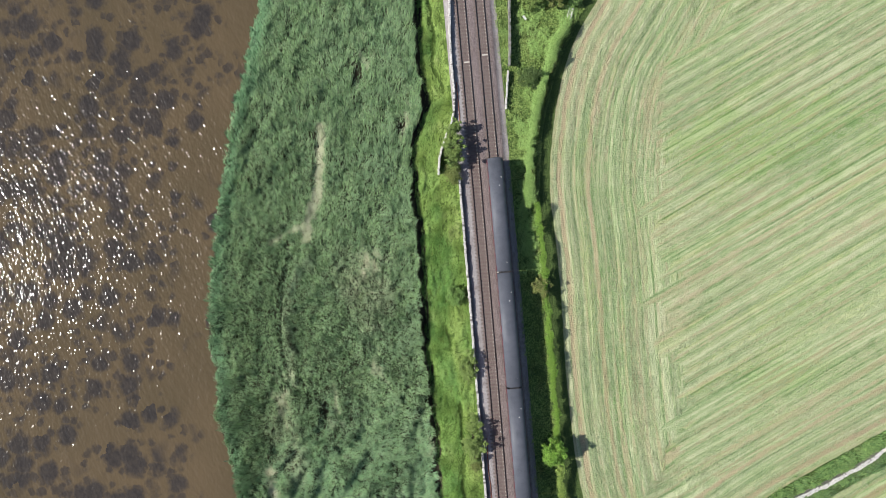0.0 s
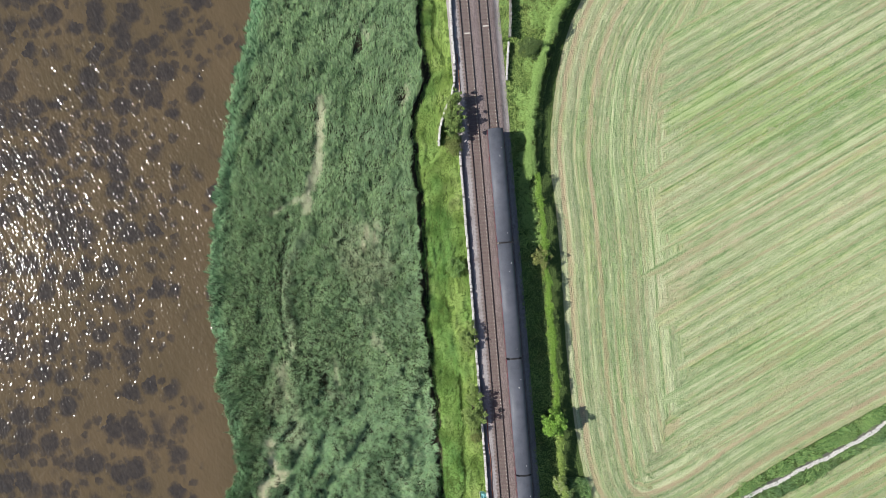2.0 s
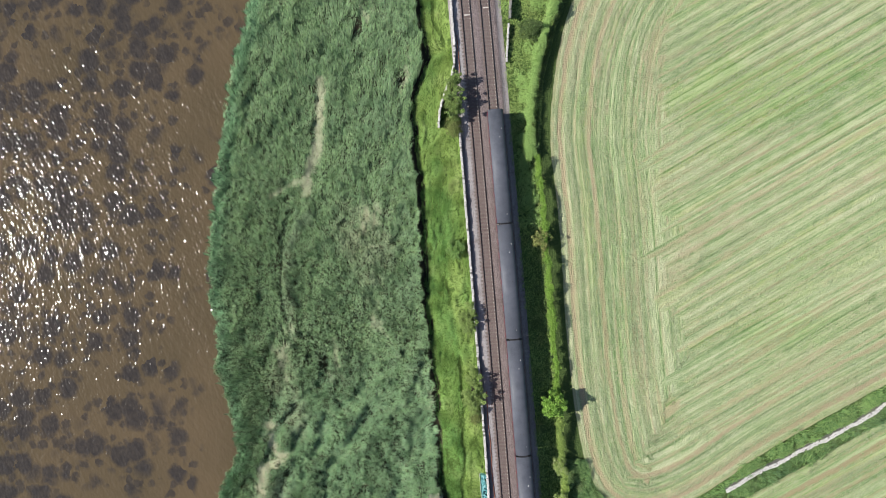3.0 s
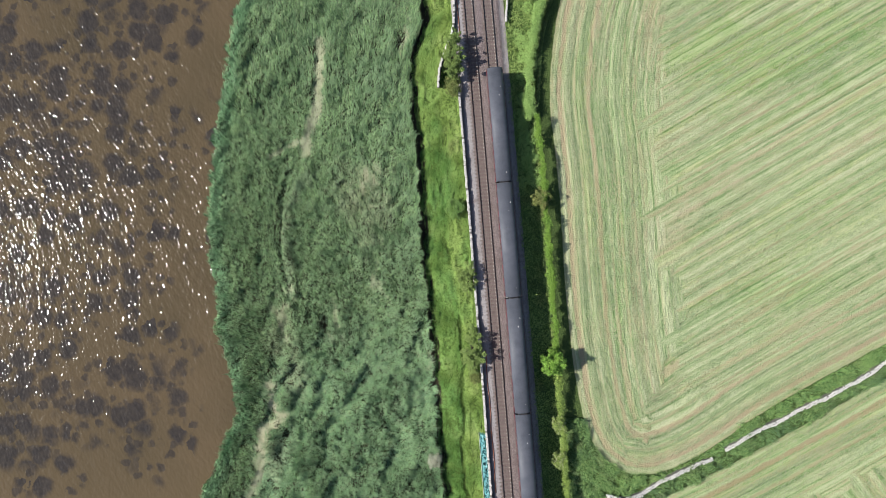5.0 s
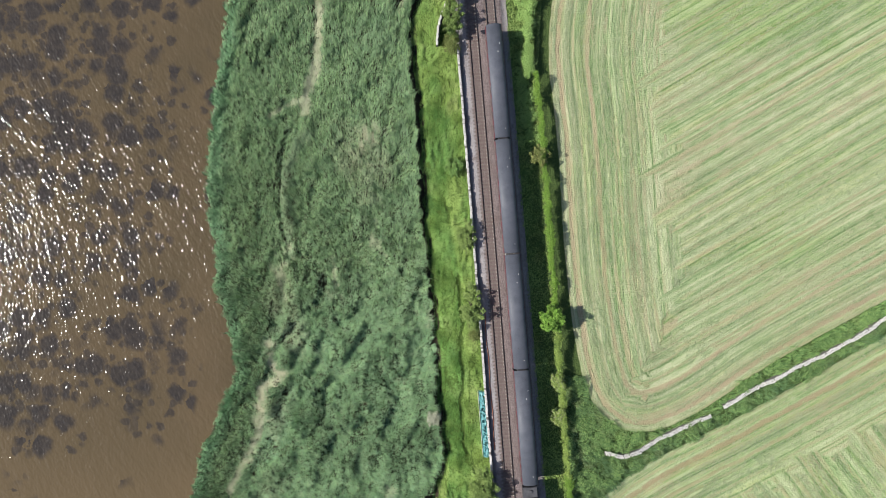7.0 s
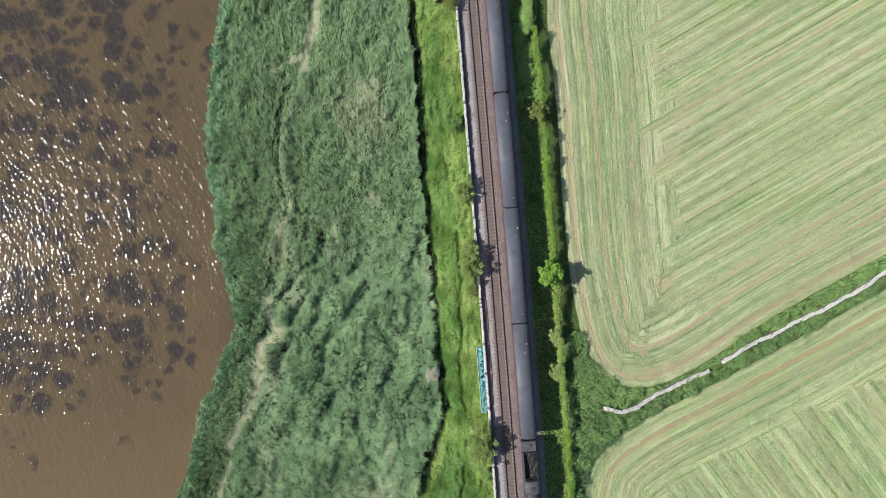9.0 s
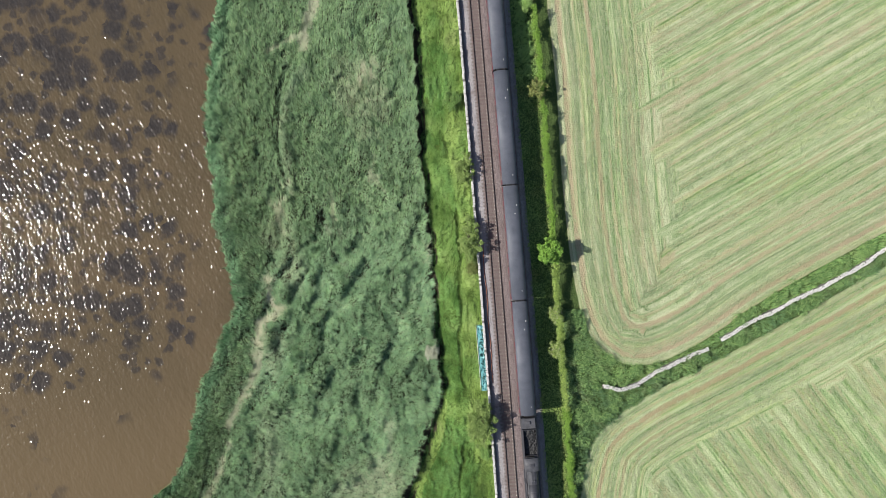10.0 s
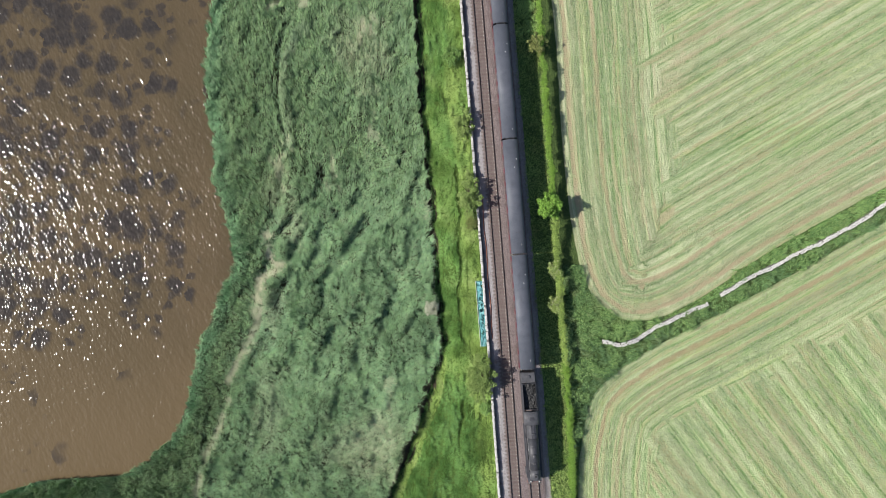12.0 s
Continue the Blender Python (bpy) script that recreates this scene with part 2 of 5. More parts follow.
    nt.links.new(attr(nt, "swath_edge", "Vector"), sep.inputs[0])
    off = calc(nt, "SUBTRACT", sep.outputs[0], calc(nt, "MULTIPLY", attr(nt, "second"), 40.0))
    off = calc(nt, "ADD", off, calc(nt, "MULTIPLY", calc(nt, "SUBTRACT", noise_tex(nt, v, 0.22, 3), 0.5), 1.1))
    wheel = calc(nt, "MULTIPLY", smooth(nt, calc(nt, "ABSOLUTE", calc(nt, "SUBTRACT", off, calc(nt, "ADD", 1.6, calc(nt, "MULTIPLY", attr(nt, "second"), 1.5)))), 0.60, 0.22), 0.95)
    wheel = calc(nt, "MAXIMUM", wheel, calc(nt, "MULTIPLY", smooth(nt, calc(nt, "ABSOLUTE", calc(nt, "SUBTRACT", off, 6.8)), 0.55, 0.15), 0.7))
    wheel = calc(nt, "MULTIPLY", wheel, smooth(nt, noise_tex(nt, v, 0.9, 5, 0.7), 0.24, 0.50))
    field = mix(nt, calc(nt, "MULTIPLY", wheel, 0.95), field, (0.41, 0.315, 0.20))
    worn = calc(nt, "MULTIPLY", smooth(nt, calc(nt, "ADD", sep.outputs[0], calc(nt, "MULTIPLY", n1, 4.0)), 9.0, 2.5), 0.26)
    field = mix(nt, worn, field, (0.44, 0.415, 0.265))
    field = mix(nt, calc(nt, "MULTIPLY", attr(nt, "trodden"), smooth(nt, noise_tex(nt, v, 0.8, 5, 0.7), 0.30, 0.60)), field, (0.50, 0.44, 0.28))
    field = mix(nt, attr(nt, "lush"), field, mix(nt, 1.0, field, (0.80, 0.92, 0.72), "MULTIPLY"))
    field = mix(nt, calc(nt, "MULTIPLY", smooth(nt, noise_tex(nt, v, 0.045, 3), 0.45, 0.62), 0.35), field, mix(nt, 1.0, field, (0.86, 0.98, 0.80), "MULTIPLY"))
    field = mix(nt, attr(nt, "second"), field, mix(nt, 1.0, field, (0.95, 1.0, 0.92), "MULTIPLY"))
    jag = calc(nt, "MULTIPLY", calc(nt, "SUBTRACT", n1, 0.5), 0.8)
    col = mix(nt, smooth(nt, calc(nt, "ADD", attr(nt, "meadow"), jag), 0.35, 0.65), mud, grass)
    col = mix(nt, smooth(nt, calc(nt, "ADD", attr(nt, "verge"), jag), 0.35, 0.65), col, soil)
    col = mix(nt, smooth(nt, calc(nt, "ADD", attr(nt, "field"), calc(nt, "MULTIPLY", jag, 0.6)), 0.35, 0.65), col, field)
    nt.links.new(col, b.inputs["Base Color"])
    relief = nt.nodes.new("ShaderNodeMix")
    for sock, val in ((relief.inputs[0], inner), (relief.inputs[2], h1), (relief.inputs[3], h2)):
        nt.links.new(val, sock)
    bump(nt, b, calc(nt, "ADD", relief.outputs[0], n2), 1.0, 0.17)
    return m


def water_material():
    m, nt, b = mat_base("river_water", 0.9, 0.0, 0.0)
    b.inputs["Coat Weight"].default_value, b.inputs["Coat Roughness"].default_value, b.inputs["Coat IOR"].default_value = 0.72, 0.088, 1.33
    v = place(nt)
    nz = node(nt, "ShaderNodeTexNoise", Scale=0.55, Detail=4.0)
    nt.links.new(v, nz.inputs["Vector"])
    sc = nt.nodes.new("ShaderNodeVectorMath")
    sc.operation = "SCALE"
    sc.inputs[3].default_value = 2.2
    nt.links.new(nz.outputs["Color"], sc.inputs[0])
    warp = nt.nodes.new("ShaderNodeVectorMath")
    warp.operation = "ADD"
    nt.links.new(v, warp.inputs[0])
    nt.links.new(sc.outputs[0], warp.inputs[1])
    big = noise_tex(nt, v, 0.055, 3.0, 0.5)
    dens = calc(nt, "ADD", attr(nt, "weed"), calc(nt, "MULTIPLY", calc(nt, "SUBTRACT", big, 0.5), 2.4))
    weed = None
    for size, soft_lo, soft_hi in ((0.25, 0.66, 0.36), (0.50, 0.56, 0.30)):
        vor = node(nt, "ShaderNodeTexVoronoi", Scale=size, Randomness=1.0)
        nt.links.new(warp.outputs[0], vor.inputs["Vector"])
        pick = nt.nodes.new("ShaderNodeSeparateColor")
        nt.links.new(vor.outputs["Color"], pick.inputs[0])
        there = smooth(nt, calc(nt, "SUBTRACT", calc(nt, "SUBTRACT", dens, pick.outputs[0]), 0.0 if size < 0.4 else 0.14), -0.05, 0.20)
        spot = calc(nt, "MULTIPLY", smooth(nt, vor.outputs["Distance"], soft_lo, soft_hi), there)
        weed = spot if weed is None else calc(nt, "MAXIMUM", weed, calc(nt, "MULTIPLY", spot, 0.8))
    brown = ramp(nt, noise_tex(nt, v, 0.06, 4), [(0.3, (0.092, 0.071, 0.042)), (0.7, (0.123, 0.090, 0.053))])
    brown = mix(nt, attr(nt, "shoal"), brown, (0.155, 0.112, 0.062))
    weedy = ramp(nt, noise_tex(nt, v, 0.9, 4), [(0.3, (0.022, 0.023, 0.029)), (0.7, (0.048, 0.043, 0.042))])
    col = mix(nt, calc(nt, "MULTIPLY", weed, 0.82), brown, weedy)
    nt.links.new(col, b.inputs["Base Color"])
    w0 = noise_tex(nt, slanted(nt, -30, (1.0, 0.35, 1)), 0.42, 0.0, 0.5, 0.0)
    w1 = noise_tex(nt, slanted(nt, -31, (1.0, 0.42, 1)), 1.25, 0.0, 0.5, 0.0)
    w2 = noise_tex(nt, slanted(nt, -18, (1.0, 0.60, 1)), 2.5, 0.0, 0.5, 0.0)
    w3 = noise_tex(nt, slanted(nt, 28, (1.0, 0.8, 1)), 3.9, 0.0, 0.5, 0.0)
    waves = calc(nt, "ADD", calc(nt, "MULTIPLY", w0, 0.9), calc(nt, "MULTIPLY", w1, 0.85))
    waves = calc(nt, "ADD", waves, calc(nt, "ADD", calc(nt, "MULTIPLY", w2, 0.60), calc(nt, "MULTIPLY", w3, 0.06)))
    ripple = node(nt, "ShaderNodeBump", Strength=1.0, Distance=0.176)
    nt.links.new(waves, ripple.inputs["Height"])
    nt.links.new(ripple.outputs[0], b.inputs["Coat Normal"])
    soft_swell = node(nt, "ShaderNodeBump", Strength=1.0, Distance=0.03)
    nt.links.new(waves, soft_swell.inputs["Height"])
    nt.links.new(soft_swell.outputs[0], b.inputs["Normal"])
    return m


M_BALLAST, M_GROUND, M_WATER = ballast_material(), ground_material(), water_material()

# ---------------------------------------------------------------- the plan
rng = np.random.default_rng(7)


def line_of(ys, xs):
    """x of a north-south line at any y."""
    o = np.argsort(ys)
    a, b = np.asarray(ys, float)[o], np.asarray(xs, float)[o]
    return lambda y: np.interp(y, a, b)


_fit = np.polyfit([44, 0, -20.3, -43.4, -63.9, -85.7], [5.0, 8.7, 10.4, 12.25, 13.75, 15.4], 3)


def mid_x(y):
    """The middle between the two tracks."""
    yy = np.clip(y, -95.0, 55.0)
    slope = np.where(np.asarray(y) > 0, -0.084, -0.077)
    return np.polyval(_fit, yy) + (np.asarray(y) - yy) * slope


shore_x = line_of([90, 44.9, 32.6, 22.5, 11.3, 1.2, -9.9, -17.8, -21.4, -30.5, -39, -45.1, -50.1, -60.2, -70.3, -76.3, -80.3, -83.2, -84.2, -86.4, -95, -140],
                  [-24, -33.2, -35.6, -38.1, -40.1, -41.2, -42.2, -42.1, -40.7, -40.5, -37.6, -36.6, -38.8, -43.3, -45.3, -47.8, -52.3, -57, -72, -78.3, -110, -200])
ditch_x = line_of([90, 44.7, 32.5, 25.9, 19.3, 11.2, 2.2, -7.9, -17.9, -27.8, -43.5, -50.1, -58.1, -67.1, -74.1, -86.3, -140],
                  [-6, -4.9, -4, -3.2, -5.4, -5.4, -4, -3.7, -3.2, -1.8, -0.9, -0.5, 0.7, -1.5, -3.5, -8.5, -25])
hedge_x = line_of([60, 44, 38, 34, 30, 21, 10, 4.1, -3.8, -9.8, -15.6, -22, -30.7, -41.1, -48.9, -57.8, -63.9, -73.5, -85.4, -140],
                  [32, 25.2, 22.4, 20.5, 19.2, 17.2, 16.6, 17.1, 17.9, 18.3, 18.7, 19.2, 20.0, 20.6, 21.2, 21.8, 22.5, 23.1, 23.6, 27])
FIELD_WEST = [(60, 120), (34, 55), (28, 44.5), (24, 38.4), (20.9, 29.3), (19.4, 18.2), (19.1, 10.2), (20.3, 1.1), (21.1, -7.9), (21.7, -19.8), (22.6, -29.7), (23.4, -36.5), (25, -45), (26.5, -49), (28.4, -52), (32.4, -54.5)]
FIELD_SOUTH = [(32.4, -54.5), (36.4, -55), (41.3, -53.5), (48.3, -49.5), (57.2, -43), (78.6, -31.1), (130, -4)]
FIELD_B = [(130, -9), (78.6, -38.5), (62.1, -48), (47.3, -55.9), (37.4, -60.9), (30.4, -65.9), (27.4, -69.9), (25.9, -77.9), (25.4, -86), (27, -110), (30, -150)]


def rounded(pts, times=2):
    p = np.asarray(pts, float)
    for _ in range(times):
        q = np.empty((2 * len(p) - 2, 2))
        q[0::2], q[1::2] = 0.75 * p[:-1] + 0.25 * p[1:], 0.25 * p[:-1] + 0.75 * p[1:]
        p = np.vstack([p[:1], q, p[-1:]])
    return p


def to_line(x, y, pts):
    """Distance to a line of points, and the length along it."""
    best, along, run = np.full(x.shape, 1e9), np.zeros(x.shape), 0.0
    for (ax, ay), (bx, by) in zip(pts[:-1], pts[1:]):
        dx, dy = bx - ax, by - ay
        ln = max(math.hypot(dx, dy), 1e-6)
        t = np.clip(((x - ax) * dx + (y - ay) * dy) / (ln * ln), 0, 1)
        d = np.hypot(x - ax - t * dx, y - ay - t * dy)
        m = d < best
        best, along = np.where(m, d, best), np.where(m, run + t * ln, along)
        run += ln
    return best, along


def inside(x, y, poly):
    odd = np.zeros(x.shape, bool)
    for (ax, ay), (bx, by) in zip(poly, np.roll(poly, -1, 0)):
        if ay != by:
            odd ^= ((ay > y) != (by > y)) & (x < (bx - ax) * (y - ay) / (by - ay) + ax)
    return odd


W_LINE, S_LINE, B_LINE = rounded(FIELD_WEST), rounded(FIELD_SOUTH), rounded([(x - 0.8, y + 0.8) for x, y in FIELD_B])
POLY_A = np.vstack([W_LINE, S_LINE[1:], [(2000, 900), (2000, 3000), (60, 3000)]])
POLY_B = np.vstack([B_LINE, [(30, -3000), (2000, -3000), (2000, 900)]])


def vnoise(x, y, scale, seed=0):
    """Smooth random field in 0..1 with cells of the given size: two octaves, turned by the seed."""
    x, y = np.asarray(x, float), np.asarray(y, float)
    total = 0.0
    for k, (part_of, size) in enumerate(((0.72, scale), (0.28, scale * 0.47))):
        r = np.random.default_rng(1000 + seed + 500 * k).random((64, 64))
        ca, sa = math.cos(0.9 + seed * 1.7 + k), math.sin(0.9 + seed * 1.7 + k)
        fx, fy = (x * ca - y * sa) / size + 500.0, (x * sa + y * ca) / size + 500.0
        ix, iy = np.floor(fx).astype(int), np.floor(fy).astype(int)
        tx, ty = fx - ix, fy - iy
        tx, ty = tx * tx * (3 - 2 * tx), ty * ty * (3 - 2 * ty)
        p, q, c, d = r[ix % 64, iy % 64], r[(ix + 1) % 64, iy % 64], r[ix % 64, (iy + 1) % 64], r[(ix + 1) % 64, (iy + 1) % 64]
        total = total + part_of * ((p * (1 - tx) + q * tx) * (1 - ty) + (c * (1 - tx) + d * tx) * ty)
    return np.clip(0.5 + (total - 0.5) * 1.15, 0, 1)


def step(v, lo, hi):
    t = np.clip((v - lo) / (hi - lo), 0, 1)
    return t * t * (3 - 2 * t)


WATER_Z, MARSH_Z, MEADOW_Z, RAIL_Z = -1.75, -1.6, -0.55, 1.10


def rill_x(y):
    """A narrow winding drain through the meadow."""
    a = ditch_x(y)
    return a + (mid_x(y) - 4.8 - a) * 0.56 + 1.9 * (vnoise(y, y * 0, 7.0, 42) - 0.5) + 0.7 * (vnoise(y, y * 0, 2.2, 45) - 0.5)


def land(x, y):
    """Height of the ground."""
    z = -2.8 + (2.8 + MARSH_Z) * step(x - shore_x(y), -2.5, 0.6)
    z = z - 0.5 * np.exp(-((x - ditch_x(y) - 0.3) / 0.7) ** 2)
    z = z + (MEADOW_Z - 0.45 - MARSH_Z) * step(x - ditch_x(y), 0.5, 1.5) + 0.45 * step(x - ditch_x(y), 1.5, 6.5)
    z = z - 0.42 * step(vnoise(y, y * 0, 8.0, 77), 0.42, 0.62) * np.exp(-((x - rill_x(y)) / 0.34) ** 2)
    u = x - mid_x(y)
    z = z + (0.55 - MEADOW_Z) * step(u, -5.4, -4.2)
    z = z - 0.35 * step(u, 4.2, 6.5)
    h = hedge_x(y)
    z = z - 0.2 * step(x - h, -1.0, 2.0)
    z = z + 0.12 * (vnoise(x, y, 2.3, 3) - 0.5) * (u > 4.3) + 0.25 * (vnoise(x, y, 3.1, 4) - 0.5) * ((u < -4.6) & (x > ditch_x(y) + 1))
    return z


# ---------------------------------------------------------------- mesh helpers
def np_mesh(name, verts, faces, mat, attrs=None, smooth_shade=False):
    """A mesh from arrays: verts (n, 3), faces (m, 3 or 4)."""
    me = bpy.data.meshes.new(name)
    verts, faces = np.asarray(verts, np.float32), np.asarray(faces, np.int32)
    n, m, k = len(verts), len(faces), faces.shape[1]
    me.vertices.add(n)
    me.vertices.foreach_set("co", verts.ravel())
    me.loops.add(m * k)
    me.loops.foreach_set("vertex_index", faces.ravel())
    me.polygons.add(m)
    me.polygons.foreach_set("loop_start", np.arange(m, dtype=np.int32) * k)
    for key, val in (attrs or {}).items():
        val = np.asarray(val, np.float32)
        if val.ndim == 1:
            me.attributes.new(key, "FLOAT", "POINT").data.foreach_set("value", val)
        else:
            me.attributes.new(key, "FLOAT_VECTOR", "POINT").data.foreach_set("vector", val.ravel())
    me.update(calc_edges=True)
    me.polygons.foreach_set("use_smooth", np.full(m, smooth_shade))
    me.materials.append(mat)
    return me


def grid_mesh(name, xs, ys, fn, mat, attr_fn=None, smooth_shade=True):
    X, Y = np.meshgrid(xs, ys)
    x, y = X.ravel(), Y.ravel()
    i = np.arange(len(x)).reshape(len(ys), len(xs))
    f = np.stack([i[:-1, :-1], i[:-1, 1:], i[1:, 1:], i[1:, :-1]], -1).reshape(-1, 4)
    return np_mesh(name, np.column_stack(fn(x, y)), f, mat, attr_fn(x, y) if attr_fn else None, smooth_shade)


def bm_mesh(name, bm, mat, shade=False):
    bmesh.ops.recalc_face_normals(bm, faces=bm.faces)
    me = bpy.data.meshes.new(name)
    bm.to_mesh(me)
    bm.free()
    for p in me.polygons:
        p.use_smooth = shade
    me.materials.append(mat)
    return me


def part(name, shape, mat, parent, label="", shade=False):
    me = shape if isinstance(shape, bpy.types.Mesh) else bm_mesh(name, shape, mat, shade)
    ob = new(name, me)
    ob.parent = parent
    if label:
        tagged(ob, label)
    return ob


def thing(name, label, category, group="", kind="", at=None):
    ob = new(name)
    ob.empty_display_size = 0.2
    if at is not None:
        ob.matrix_basis = at
    return tagged(ob, label, category, group, kind)


def box(bm, c, s, bevel=0.0, m=None):
    r = bmesh.ops.create_cube(bm, size=1.0, matrix=(m or Matrix()) @ Matrix.Translation(c) @ Matrix.Diagonal((*s, 1)))
    if bevel:
        es = list({e for v in r["verts"] for e in v.link_edges})
        bmesh.ops.bevel(bm, geom=es, offset=bevel, segments=1, affect="EDGES")
    return bm


def rod(bm, a, b, r1, r2=None, seg=12):
    a, b = Vector(a), Vector(b)
    d = b - a
    m = Matrix.Translation((a + b) / 2) @ d.to_track_quat("Z", "Y").to_matrix().to_4x4()
    bmesh.ops.create_cone(bm, cap_ends=True, segments=seg, radius1=r1, radius2=r1 if r2 is None else r2, depth=d.length, matrix=m)
    return bm


def boxed(c, s, bevel=0.0):
    return box(bmesh.new(), c, s, bevel)


def rodded(a, b, r1, r2=None, seg=12):
    return rod(bmesh.new(), a, b, r1, r2, seg)


def extrude_profile(profile, y0, y1, cap=True):
    """A cross-section in x, z drawn along y."""
    bm = bmesh.new()
    a = [bm.verts.new((x, y0, z)) for x, z in profile]
    b = [bm.verts.new((x, y1, z)) for x, z in profile]
    n = len(profile)
    for i in range(n):
        bm.faces.new((a[i], a[(i + 1) % n], b[(i + 1) % n], b[i]))
    if cap:
        bm.faces.new(a)
        bm.faces.new(b[::-1])
    return bm


def blades(x, y, z, h, reach, width, heading, seed=0, dry=None):
    """Bent leaf blades, three triangles each: arrays of verts, faces and the dry value."""
    n = len(x)
    dx, dy = np.cos(heading), np.sin(heading)
    px, py = -dy * width / 2, dx * width / 2
    base = np.column_stack([x, y, z])
    mid = base + np.column_stack([dx * reach * 0.42, dy * reach * 0.42, h * 0.72])
    tip = base + np.column_stack([dx * reach, dy * reach, h])
    w = np.column_stack([px, py, np.zeros(n)])
    v = np.stack([base - w * 0.7, base + w * 0.7, mid + w, mid - w, tip], 1).reshape(-1, 3)
    o = np.arange(n)[:, None] * 5
    f = np.concatenate([o + [0, 1, 2], o + [0, 2, 3], o + [3, 2, 4]], 1).reshape(-1, 3)
    return v, f, np.repeat(np.zeros(n) if dry is None else dry, 5)


def leaves(c, size, r, up=0.5, dry=None):
    """Leaf sprays: one folded pair of triangles at each centre, turned at random but mostly facing up and out."""
    n = len(c)
    nrm = r.normal(size=(n, 3))
    nrm[:, 2] = np.abs(nrm[:, 2]) + up
    nrm /= np.linalg.norm(nrm, axis=1)[:, None]
    t = np.cross(nrm, r.normal(size=(n, 3)))
    t /= np.linalg.norm(t, axis=1)[:, None]
    s = np.cross(nrm, t)
    size = np.asarray(size)[:, None]
    fold = nrm * size * 0.18
    v = np.stack([c - t * size * 0.6, c + s * size * 0.38 - fold, c + t * size * 0.6, c - s * size * 0.38 - fold], 1).reshape(-1, 3)
    o = np.arange(n)[:, None] * 4
    f = np.concatenate([o + [0, 1, 2], o + [0, 2, 3]], 1).reshape(-1, 3)
    return v, f, np.repeat(np.zeros(n) if dry is None else dry, 4)


def blob_points(r, n, rad, squash=0.8, rough=0.28):
    """Points near the skin of an uneven lump of the given radius."""
    d = r.normal(size=(n, 3))
    d /= np.linalg.norm(d, axis=1)[:, None]
    ph = r.random(6) * 6.28
    lump = 1 + rough * (np.sin(3 * d[:, 0] + ph[0]) * np.sin(3.4 * d[:, 1] + ph[1]) + 0.6 * np.sin(5.3 * d[:, 0] + 4.1 * d[:, 2] + ph[2]) * np.sin(6 * d[:, 1] + ph[3]))
    rr = rad * lump * (0.55 + 0.45 * r.random(n) ** 0.45)
    p = d * rr[:, None]
    p[:, 2] *= squash
    return p


# ---------------------------------------------------------------- ground, river
def widening(lo, hi, d, far):
    core = np.arange(lo, hi + d / 2, d)
    k = np.cumsum(d * 1.35 ** np.arange(1, 40))
    k = k[k < far]
    return np.concatenate([lo - k[::-1], core, hi + k])


def ground_place(x, y):
    """The land with low windrows of cut grass on the fields."""
    zn = ground_zones(x, y)
    u = zn["swath_inner"][:, 0] * zn["inner"] + zn["swath_edge"][:, 0] * (1 - zn["inner"])
    near = (np.abs(x - 50) < 60) & (np.abs(y + 20) < 90) & ((zn["inner"] < 0.02) | (zn["inner"] > 0.98))
    return x, y, land(x, y) + near * zn["field"] * 0.055 * (np.sin(2 * math.pi * ROWS_PER_M * u) + 1.6 * (vnoise(x, y, 0.9, 87) - 0.5))


LUSH = [(56, 18, 20, 11, 1.0), (62, -22, 18, 5, 0.55), (56, -70, 14, 7, 0.4)]       # greener stretches of the fields
TRODDEN = [(42, -11, 4.5, 8, 0.6), (50, -4, 9, 2.5, 0.45), (37, 3, 2.5, 6, 0.4)]     # paler, trodden stretches


